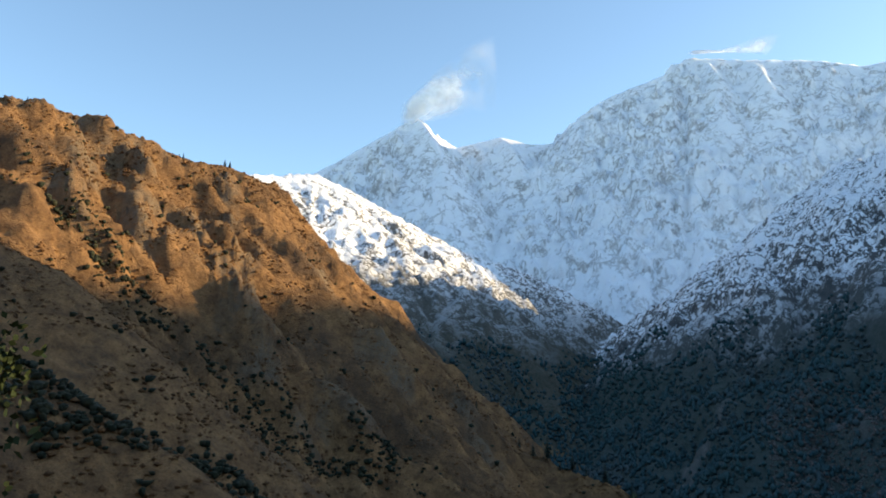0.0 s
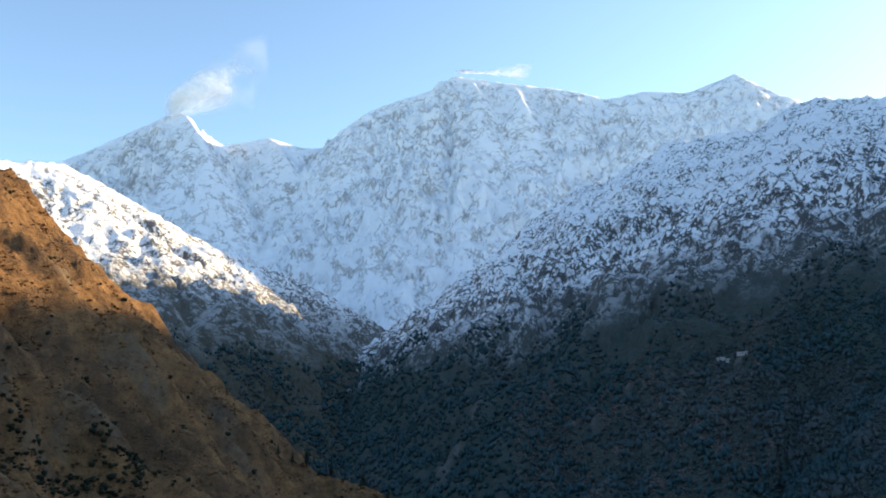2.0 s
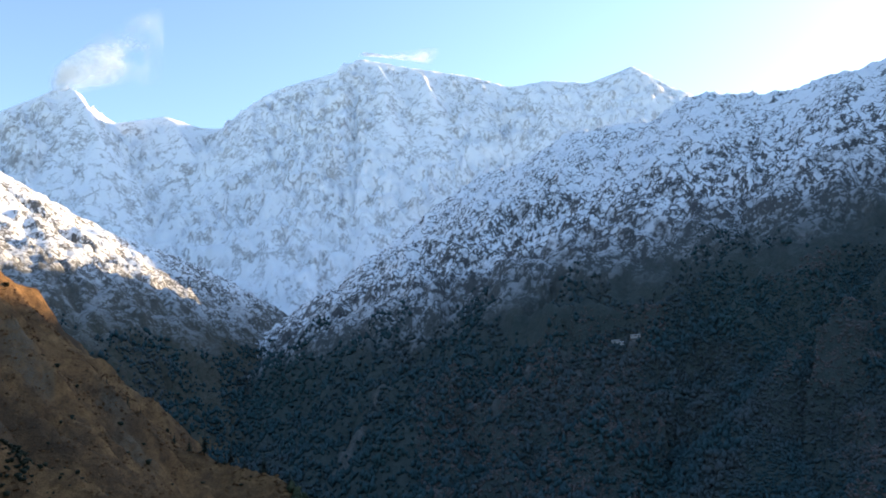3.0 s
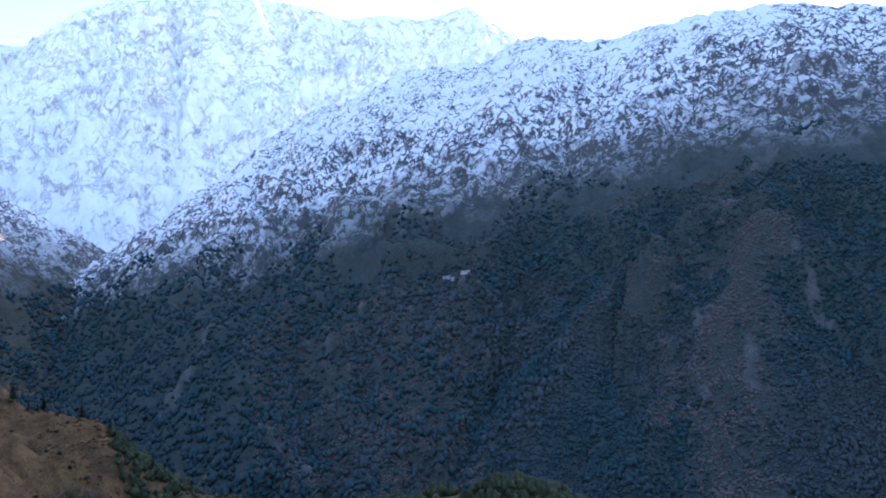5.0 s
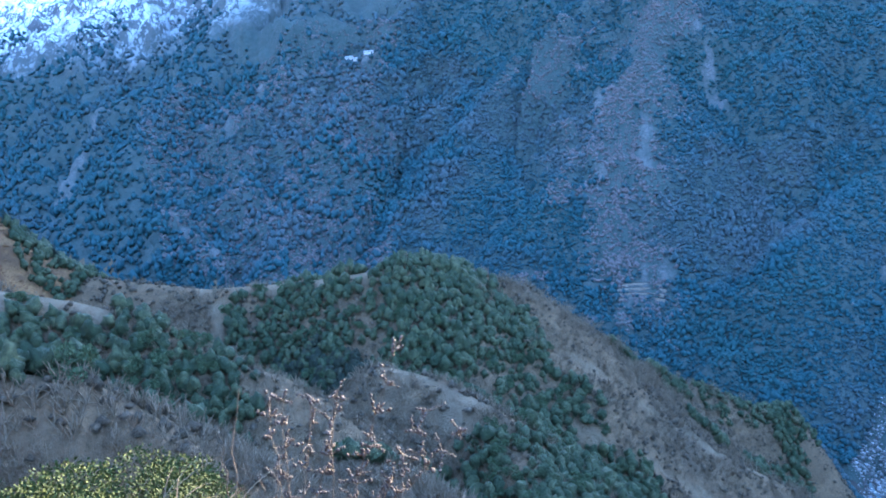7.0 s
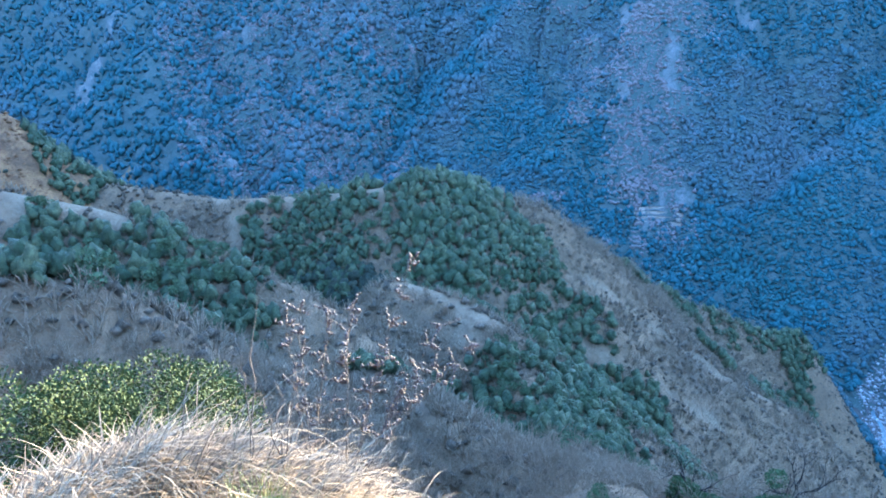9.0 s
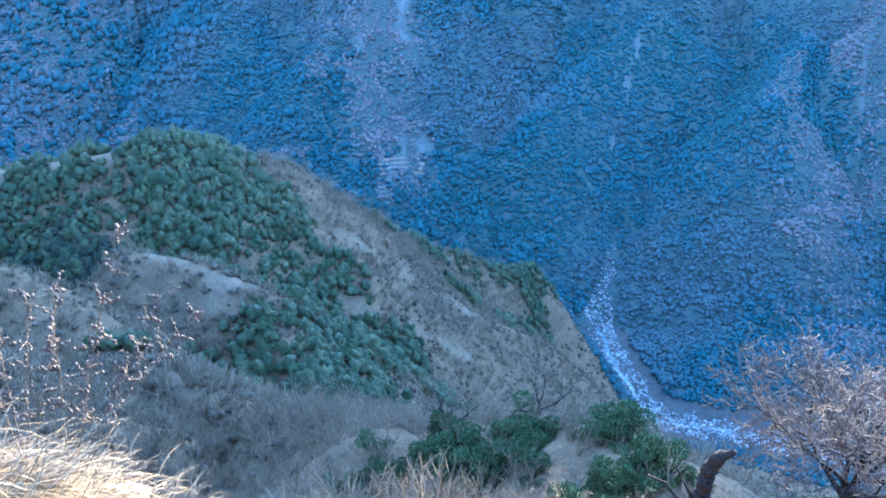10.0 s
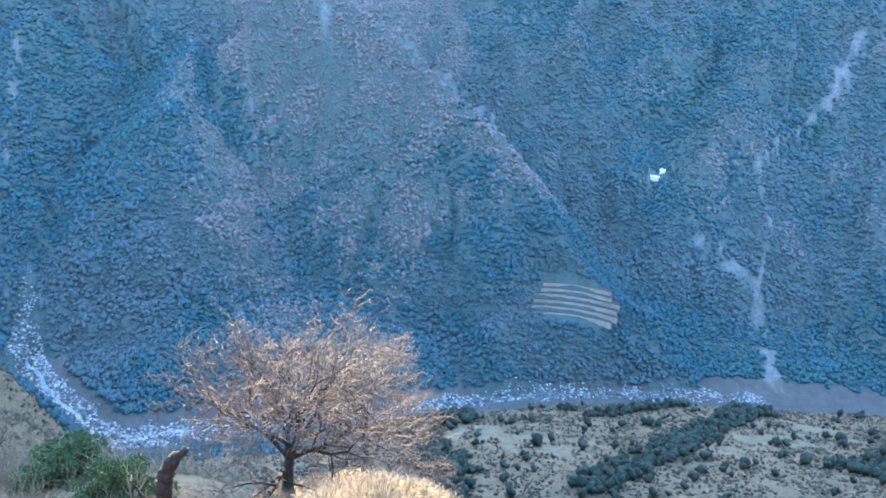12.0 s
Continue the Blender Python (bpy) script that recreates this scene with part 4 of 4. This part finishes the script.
for cx, cy, r in THICKETS:
    if cx < 240 and cy < 300:
        for k in range(int(r * 0.45)):
            g, q = rng.uniform(0, 6.28), r * math.sqrt(rng.uniform(0, 0.9))
            spots.append((cx + q * math.cos(g), cy + q * math.sin(g), rng.uniform(2.0, 3.6)))
bushes(TREE_KINDS, spots, 32)
SLOPE_TREE = bare_tree(250, 190, 6.0, 90, "slender leafless tree on the eroded slope", 6, 2, 0.13, 0.7, MAT_TWIG, MAT_TWIG, clear=0.3)
for k in range(130):
    u = rng.uniform(0, 1)
    x, y = 215 + 180 * u + rng.normal(0, 12), 214 - 30 * u + rng.normal(0, 14)
    s = rng.uniform(0.6, 1.25)
    copy_thing(SLOPE_TREE, pose(x, y, ground_at(x, y)[0] - 0.1, 0, 0, rng.uniform(0, 360))).scale = (s, s, s)


def fir(seed, height):
    """A conifer with a straight trunk and drooping whorls of branches."""
    rng = np.random.RandomState(seed)
    ob = tagged(new("fir_tree"), "dark green fir tree on the hill's edge", "tree", "firs on the hill")
    v, f = tubes([((0, 0, -0.3), (0, 0, height * 0.5), height * 0.022, height * 0.014), ((0, 0, height * 0.5), (0, 0, height), height * 0.014, 0.01)], 6)
    part("trunk", raw_mesh("trunk", v, f, MAT_BARK), MAT_BARK, ob)
    vs, fs = [], []
    for i in range(16):
        z = height * (0.14 + 0.84 * i / 16)
        reach = height * 0.24 * (1 - i / 17) + 0.1
        for q in range(9):
            g = q * 0.698 + i + rng.uniform(-0.2, 0.2)
            r = reach * rng.uniform(0.6, 1.15)
            k = len(vs)
            c, s = math.cos(g), math.sin(g)
            vs += [(0, 0, z + 0.1 * r), (c * r * 0.6 - s * r * 0.24, s * r * 0.6 + c * r * 0.24, z - 0.1 * r), (c * r, s * r, z - 0.32 * r), (c * r * 0.6 + s * r * 0.24, s * r * 0.6 - c * r * 0.24, z - 0.1 * r)]
            fs.append((k, k + 1, k + 2, k + 3))
    part("crown", raw_mesh("crown", vs, fs, MAT_FIR), MAT_FIR, ob)
    return ob


FIRS = [fir(1, 7.0), fir(2, 5.5), fir(4, 9.0)]
rng = np.random.RandomState(9)
places = [(-113, 467, 1.0), (-128, 452, 0.9), (-131, 452, 0.6), (-150, 434, 0.5), (-152, 433, 0.5), (-81, 472, 1.2), (-83, 470, 0.7), (-33, 459, 1.3), (-22, 454, 1.0), (-16, 455, 0.9), (2, 441, 1.1), (18, 431, 1.3), (24, 427, 1.5), (40, 423, 1.1), (54, 418, 1.4), (66, 413, 1.5), (72, 408, 1.2), (80, 400, 1.4), (90, 388, 1.2), (97, 381, 1.3), (104, 373, 1.0), (8, 437, 0.8), (30, 425, 0.8), (47, 421, 0.9), (60, 415, 0.8), (-215, 383, 0.5), (-210, 388, 0.4), (-222, 370, 0.45), (-190, 405, 0.4), (-60, 468, 0.5), (-70, 470, 0.4), (-45, 464, 0.5)]
for i, (x, y, s) in enumerate(places):
    m = pose(x, y, ground_at(x, y)[0], 0, 0, rng.uniform(0, 360))
    ob = FIRS[i] if i < 3 else copy_thing(FIRS[i % 3], m)
    ob.matrix_basis = m
    ob.scale = (s, s, s)


# ---- grass and weeds at the viewpoint ----
def straw_material(name, a, b_, c):
    m, n, l, b = shader(name, 0.7, 0.25)
    g = n.new("ShaderNodeNewGeometry")
    col = ramp(n, l, g.outputs["Random Per Island"], [(0.0, a), (0.6, b_), (1.0, c)])
    l.new(col, b.inputs["Base Color"])
    return m


MAT_STRAW = straw_material("dry_straw", (0.06, 0.035, 0.015), (0.155, 0.103, 0.05), (0.26, 0.19, 0.105))
MAT_SPROUT = straw_material("green_blades", (0.165, 0.18, 0.0375), (0.27, 0.255, 0.0675), (0.375, 0.315, 0.12))
MAT_STEM = straw_material("dead_stems", (0.05, 0.034, 0.021), (0.09, 0.063, 0.041), (0.14, 0.105, 0.07))
MAT_SEED = straw_material("dry_flower_heads", (0.03, 0.02, 0.015), (0.055, 0.038, 0.029), (0.095, 0.07, 0.055))


def blades(name, label, roots, lengths, lifts, sags, widths, headings, material, seed, pieces=5):
    """Curved tapering grass blades, one strip each."""
    n = len(roots)
    t = np.linspace(0, 1, pieces + 1)
    fwd = np.stack([np.cos(headings), np.sin(headings), np.zeros(n)], -1)
    side = np.stack([-np.sin(headings), np.cos(headings), np.zeros(n)], -1)
    ang = lifts[:, None] - sags[:, None] * t[None] ** 1.3
    step = lengths[:, None] / pieces
    run = np.concatenate([np.zeros((n, 1)), np.cumsum(np.cos(ang[:, :-1]) * step, 1)], 1)
    rise = np.concatenate([np.zeros((n, 1)), np.cumsum(np.sin(ang[:, :-1]) * step, 1)], 1)
    mid = roots[:, None] + fwd[:, None] * run[..., None] + np.array((0, 0, 1.0)) * rise[..., None]
    half = widths[:, None] * (1 - 0.85 * t[None] ** 2) * 0.5
    v = np.stack([mid - side[:, None] * half[..., None], mid + side[:, None] * half[..., None]], 2).reshape(-1, 3)
    k = np.arange(n)[:, None] * (pieces + 1) * 2 + np.arange(pieces)[None] * 2
    f = np.stack([k, k + 1, k + 3, k + 2], -1).reshape(-1, 4)
    return tagged(new(name, raw_mesh(name, v, f, material)), label, "grass", kind="stuff")


def grow(rng, n, line, half, shift=(0, 0)):
    """Root points near a line on the plan, on the ground."""
    line = np.array(line)
    u = rng.uniform(0, len(line) - 1, n)
    i = np.minimum(u.astype(int), len(line) - 2)
    p = line[i] + (line[i + 1] - line[i]) * (u - i)[:, None]
    x, y = p[:, 0] + rng.normal(0, half, n) + shift[0], p[:, 1] + rng.normal(0, half, n) + shift[1]
    return np.stack([x, y, ground_at(x, y) - 0.01], -1)


rng = np.random.RandomState(21)
BANK = [(0.5, 2.5), (0.8, 2.75), (1.1, 2.75), (1.35, 2.65), (1.6, 2.5), (1.8, 2.35)]
n = 14000
blades("dry_grass", "matted bleached straw on the bank", grow(rng, n, BANK, 0.24), rng.uniform(0.10, 0.34, n), rng.uniform(0.0, 0.9, n), rng.uniform(0.4, 2.2, n), rng.uniform(0.003, 0.0075, n), rng.normal(-0.5, 1.3, n), MAT_STRAW, 1, 6)
n = 230
blades("dry_grass", "long arching straw blades over the bank's edge", grow(rng, n, [(1.05, 2.65), (1.35, 2.6), (1.55, 2.5), (1.85, 2.35)], 0.13), rng.uniform(0.3, 0.62, n), rng.uniform(0.5, 1.35, n), rng.uniform(0.8, 2.4, n), rng.uniform(0.004, 0.008, n), rng.normal(-0.35, 0.8, n), MAT_STRAW, 2, 8)
n = 260
blades("green_grass", "yellow green grass blades in the straw", grow(rng, n, [(1.36, 2.42), (1.46, 2.36)], 0.045), rng.uniform(0.12, 0.26, n), rng.uniform(1.0, 1.6, n), rng.uniform(0.1, 0.8, n), rng.uniform(0.003, 0.006, n), rng.normal(0, 1.5, n), MAT_SPROUT, 3)
n = 7000
blades("dry_grass", "pale dry grass on the brow below", grow(rng, n, [(15.8, -1.0), (16.4, -1.9), (16.7, -2.9), (16.9, -3.9), (16.8, -5.6)], 0.6), rng.uniform(0.2, 0.5, n), rng.uniform(0.3, 1.4, n), rng.uniform(0.2, 1.6, n), rng.uniform(0.006, 0.014, n), rng.normal(0, 1.6, n), MAT_STRAW, 4)


n = 9000
blades("dry_grass", "dry grass and weeds round the leafless tree", grow(rng, n, [(16.7, -1.2), (21, 0), (23.5, -0.4), (25.4, -0.9), (29, -3)], 0.9), rng.uniform(0.2, 0.5, n), rng.uniform(0.3, 1.5, n), rng.uniform(0.2, 1.4, n), rng.uniform(0.008, 0.018, n), rng.normal(0, 1.6, n), MAT_STEM, 5)


def rod(points, radii, sides=4):
    """One thin bent stem, its rings joined end to end."""
    v, f = [], []
    for i, (p, r) in enumerate(zip(points, radii)):
        v += [np.array(p) + r * np.array((math.cos(g), math.sin(g), 0)) for g in np.arange(sides) * 2 * math.pi / sides]
        if i:
            k = (i - 1) * sides
            f += [(k + q, k + (q + 1) % sides, k + sides + (q + 1) % sides, k + sides + q) for q in range(sides)]
    return np.array(v), np.array(f)


def weed(root, tips, label, heads, seed):
    """A dead flowering weed: thin stems, side stems and dry flower heads."""
    rng = np.random.RandomState(seed)
    ob = tagged(new("dry_weed"), label, "weed", "dry weeds on the bank")
    ob.location = root
    for tip in tips:
        stems, sides, spots = [], [], []
        tip = np.array(tip) - np.array(root)
        p = np.zeros(3)
        for i in range(7):
            q = tip * ((i + 1) / 7) + np.array((0, 0, 0.05 * math.sin(3.14 * (i + 1) / 7))) + rng.normal(0, 0.008, 3)
            stems.append((p, q, 0.0036 * (1 - i / 11), 0.0036 * (1 - (i + 1) / 11)))
            if i >= 2 and heads:
                for c in range(4):
                    w = rng.normal(0, 1, 3) + (0, 0, 0.6)
                    e = q + w / np.linalg.norm(w) * rng.uniform(0.03, 0.10)
                    sides.append((q, e, 0.0022, 0.0014))
                    for h in range(7):
                        spots.append(q + (e - q) * rng.uniform(0.15, 1.05) + rng.normal(0, 0.003, 3))
            p = q
        v, f = rod([q[0] for q in stems] + [stems[-1][1]], [q[2] for q in stems] + [stems[-1][3]])
        stem = part("stem", raw_mesh("stem", v, f, MAT_STEM), MAT_STEM, ob)
        if spots:
            v, f = sticks(rng, sides)
            tagged(part("side_stem", raw_mesh("side_stem", v, f, MAT_STEM), MAT_STEM, stem), kind="stuff")
            k = len(spots)
            me = cloud_mesh("flower_spike", *ball(1), np.array(spots), rng.uniform(0.0035, 0.0075, k), rng.uniform(0.8, 1.6, k), rng.uniform(0, 6, k), 0.4, MAT_SEED, seed)
            tagged(part("flower_spike", me, MAT_SEED, stem, "dry brown flower spike"), kind="stuff")


weed((1.98, 2.66, -0.62), [(2.3, 2.5, 0.5), (2.1, 2.7, 0.3), (2.2, 2.6, 0.1), (2.4, 2.4, 0.22), (2.5, 2.3, 0.12), (2.33, 2.42, 0.05)], "dead branching weed with dry flower heads on the bank", True, 4)
weed((1.85, 2.75, -0.55), [(1.9, 2.8, 0.32), (2.0, 2.72, 0.32), (1.85, 2.85, 0.25), (2.05, 2.65, 0.15)], "thin dead weed with sparse dry heads on the bank", True, 5)
weed((1.5, 2.62, -0.2), [(1.6, 2.6, 0.52), (1.52, 2.62, 0.3)], "tall bare straw stalk standing on the bank", False, 6)
weed((1.62, 2.58, -0.25), [(1.7, 2.5, 0.2), (1.66, 2.6, 0.15), (1.56, 2.6, 0.12)], "short bare straw stalks on the bank", False, 7)

# ---- the valley ----
MAT_BOULDER, bn, bl, bb = shader("river_boulders", 0.8, 0.3)
bp = place(bn)
bl.new(ramp(bn, bl, bn.new("ShaderNodeNewGeometry").outputs["Random Per Island"], [(0.0, (0.05, 0.05, 0.05)), (0.5, (0.15, 0.15, 0.147)), (1.0, (0.31, 0.305, 0.295))]), bb.inputs["Base Color"])
relief(bn, bl, bb, grain(bn, bl, bp, 1.5, 5, 0.7), 0.3, 0.8)


def boulder_keep(x, y, z, kind, luck):
    return (stream_gap(x, y) < np.where(y < -60, 9, 13) + 6 * fbm(x / 20, y / 20, 2)) & (luck < np.where(y < -60, 0.5, 0.9)) & (y < 199) & (y > -400)


woods("river_boulders", "pale boulders strewn along the stream bed", boulder_keep, 110000, (400, 680, -520, 230), (0.3, 1.25), (0.5, 0.9), ball(1), 0.35, MAT_BOULDER, 51, 0.6)

MAT_WATER, wn_, wl, wb = shader("stream_water", 0.12, 0.5)
wb.inputs["Base Color"].default_value = (0.05, 0.08, 0.09, 1)
relief(wn_, wl, wb, grain(wn_, wl, place(wn_), 0.8, 4, 0.6), 0.3, 0.6)


def stream():
    """The stream: a narrow winding ribbon of water down the boulder bed."""
    pts = np.array(RIVER, float)[4:-2]
    run = np.concatenate([[0], np.cumsum(np.hypot(*np.diff(pts[:, :2], axis=0).T))])
    u = np.arange(0, run[-1], 4.0)
    x, y, z = (np.interp(u, run, pts[:, k]) for k in range(3))
    wob = 5.0 * fbm(u / 40, u * 0, 3)
    dx, dy = np.gradient(x), np.gradient(y)
    size = np.hypot(dx, dy)
    nx, ny = -dy / size, dx / size
    wide = 1.4 + 0.8 * fbm(u / 25, u * 0 + 4, 2)
    left = np.stack([x + nx * (wob - wide), y + ny * (wob - wide), z + 0.7], -1)
    right = np.stack([x + nx * (wob + wide), y + ny * (wob + wide), z + 0.7], -1)
    v = np.stack([left, right], 1).reshape(-1, 3)
    k = np.arange(len(u) - 1) * 2
    f = np.stack([k, k + 1, k + 3, k + 2], -1)
    tagged(new("water", raw_mesh("water", v, f, MAT_WATER, True)), "narrow blue grey mountain stream among boulders", "water", kind="structure")


stream()

MAT_TERRACE = dry_slope("terrace_earth", (0.30, 0.26, 0.21), (0.23, 0.195, 0.155), (0.18, 0.15, 0.12), (0.15, 0.13, 0.09), 1.0)
MAT_WALLING = dry_slope("terrace_walls", (0.064, 0.056, 0.048), (0.04, 0.036, 0.032), (0.032, 0.028, 0.024), (0.024, 0.024, 0.016), 2.0)


def terraces(label, cx, cy, steps, wide, rise, run, seed):
    """Stepped fields on the slope: each step a curved earth tread on a stone wall."""
    rng = np.random.RandomState(seed)
    z0 = ground_at(cx, cy)[0] + 0.4
    ob = tagged(new("terraced_field"), label, "field")
    ob.location = (cx, cy, z0)
    ways = np.array((cx, cy)) / math.hypot(cx, cy)
    tang = np.array((-ways[1], ways[0]))
    for k in range(steps):
        half = wide * 0.5 * math.sqrt(max(0.06, 1 - ((k - steps * 0.35) / (steps * 0.72)) ** 2)) * rng.uniform(0.9, 1.08)
        t = np.linspace(-1, 1, 15)
        bow = -run * 1.2 * t * t
        front = k * run + bow + rng.normal(0, 0.25, 15)
        top = k * rise + 1.0
        rows = []
        for off, z in ((0.0, top - rise - 2.0), (0.15, top), (run * 1.6, top + 0.1)):
            p = tang[None] * (t * half)[:, None] + ways[None] * (front + off)[:, None]
            rows.append(np.concatenate([p, np.full((15, 1), z)], 1))
        v = np.concatenate(rows)
        i = np.arange(14)
        tread = np.stack([i + 15, i + 16, i + 31, i + 30], -1)
        wall = np.stack([i, i + 1, i + 16, i + 15], -1)
        step = part("terrace", raw_mesh("terrace", v, tread, MAT_WALLING), MAT_WALLING, ob, "narrow grassy terrace")
        part("earth_bank", raw_mesh("earth_bank", v, wall, MAT_TERRACE), MAT_TERRACE, step, "pale bare earth bank")


terraces("pale ploughed terraced field on a shelf above the stream", 570, -245.5, 6, 74, 3.6, 4.7, 3)
terraces("small pale terraced field in the forest clearing", 610, 400, 4, 44, 3.6, 4.2, 4)

MAT_WALL, hn, hl, hb = shader("whitewashed_stone", 0.9, 0.2)
hl.new(mix(hn, hl, span(hn, hl, grain(hn, hl, place(hn), 0.8, 5), 0.3, 0.7), (0.32, 0.31, 0.29), (0.5, 0.48, 0.45)), hb.inputs["Base Color"])
MAT_ROOF, rn, rl, rb = shader("pale_metal_roof", 0.45, 0.5)
rl.new(mix(rn, rl, span(rn, rl, grain(rn, rl, place(rn), 0.5, 5), 0.3, 0.7), (0.36, 0.39, 0.42), (0.52, 0.54, 0.56)), rb.inputs["Base Color"])
MAT_DARK, dn, dl, db = shader("dark_opening", 0.6, 0.3)
db.inputs["Base Color"].default_value = (0.05, 0.045, 0.04, 1)


def box(x0, x1, y0, y1, z0, z1):
    bm = bmesh.new()
    bmesh.ops.create_cube(bm, size=1.0)
    for v in bm.verts:
        v.co = ((x0 + x1) / 2 + v.co.x * (x1 - x0), (y0 + y1) / 2 + v.co.y * (y1 - y0), (z0 + z1) / 2 + v.co.z * (z1 - z0))
    return bm


def house(x, y, long, deep, high, turn, label):
    ob = tagged(new("house"), label, "house", "mountain houses")
    ob.matrix_basis = pose(x, y, ground_at(x, y)[0] + 0.6, 0, 0, turn)
    h = long / 2
    part("wall", box(-h, h, -deep / 2, deep / 2, -3, high), MAT_WALL, ob)
    v = [(-h - 0.5, -deep / 2 - 0.6, high - 0.1), (h + 0.5, -deep / 2 - 0.6, high - 0.1), (h + 0.5, deep / 2 + 0.6, high - 0.1), (-h - 0.5, deep / 2 + 0.6, high - 0.1), (-h - 0.5, 0, high + deep * 0.18), (h + 0.5, 0, high + deep * 0.18)]
    v += [(a, b_, c + 0.15) for a, b_, c in v]
    f = [(0, 1, 5, 4), (2, 3, 4, 5), (6, 10, 11, 7), (8, 11, 10, 9), (0, 6, 7, 1), (2, 8, 9, 3), (0, 4, 10, 6), (4, 3, 9, 10), (1, 7, 11, 5), (5, 11, 8, 2)]
    part("roof", raw_mesh("roof", v, f, MAT_ROOF), MAT_ROOF, ob)
    for k in range(max(2, int(long / 4))):
        cx = -h + (k + 0.5) * long / max(2, int(long / 4))
        part("window", box(cx - 0.5, cx + 0.5, -deep / 2 - 0.05, -deep / 2 + 0.05, high * 0.4, high * 0.8), MAT_DARK, ob)
    part("door", box(h * 0.1 - 0.5, h * 0.1 + 0.5, -deep / 2 - 0.06, -deep / 2 + 0.04, 0, 2.0), MAT_DARK, ob)


for x, y, s in ((717, 972, 17), (722, 953, 17), (727, 934, 16)):
    house(x, y, s, 4.5, 1.9, -68, "long low whitewashed house with a pale roof")
house(767, -401, 9, 5, 2.2, 70, "small pale house in a forest clearing")
house(772, -412, 6, 4, 2.0, 62, "small pale shed beside the forest house")

# ---- snow blown off the peak ----
MAT_SPINDRIFT, sn, sl, sb = shader("blown_snow", 1.0, 0.0)
sb.inputs["Base Color"].default_value = (0.9, 0.92, 0.95, 1)
thin = sn.new("ShaderNodeAttribute")
thin.attribute_name = "thin"
wisp = span(sn, sl, grain(sn, sl, place(sn), 0.0045, 7, 0.6), 0.36, 0.74)
sl.new(maths(sn, sl, "MULTIPLY", wisp, thin.outputs["Fac"], True), sb.inputs["Alpha"])


def spindrift(name, start, end, lift, tall, seed):
    """A thin curved veil of blown snow, ragged and see-through, streaming off a crest."""
    nu, nv = 40, 16
    u, v = np.meshgrid(np.linspace(0, 1, nu), np.linspace(0, 1, nv), indexing="ij")
    a, e = np.array(start, float), np.array(end, float)
    p = a + (e - a) * u[..., None]
    p[..., 2] += lift * np.sin(u * 2.2) + tall * (v - 0.35) * (0.35 + u)
    p[..., 1] += 60 * np.sin(v * 3 + u * 4 + seed) - 30
    thin = np.sin(math.pi * v) ** 1.2 * np.clip(u * 9, 0, 1) * (1 - u) ** 0.5 * 1.9
    k = np.arange(nu - 1)[:, None] * nv + np.arange(nv - 1)[None]
    f = np.stack([k, k + nv, k + nv + 1, k + 1], -1).reshape(-1, 4)
    me = raw_mesh(name, p.reshape(-1, 3), f, MAT_SPINDRIFT, True)
    me.attributes.new("thin", "FLOAT", "POINT").data.foreach_set("value", thin.reshape(-1).astype(np.float32))
    return tagged(new(name, me), "thin white plume of snow blown off the peak", "snow plume", kind="stuff")


spindrift("snow_plume", (-220, 4560, 1700), (330, 4560, 1850), 70, 420, 0)
spindrift("snow_plume", (-260, 4540, 1660), (260, 4540, 1850), 60, 380, 2)
spindrift("snow_plume", (1420, 4300, 1985), (1900, 4200, 1990), 10, 60, 4)
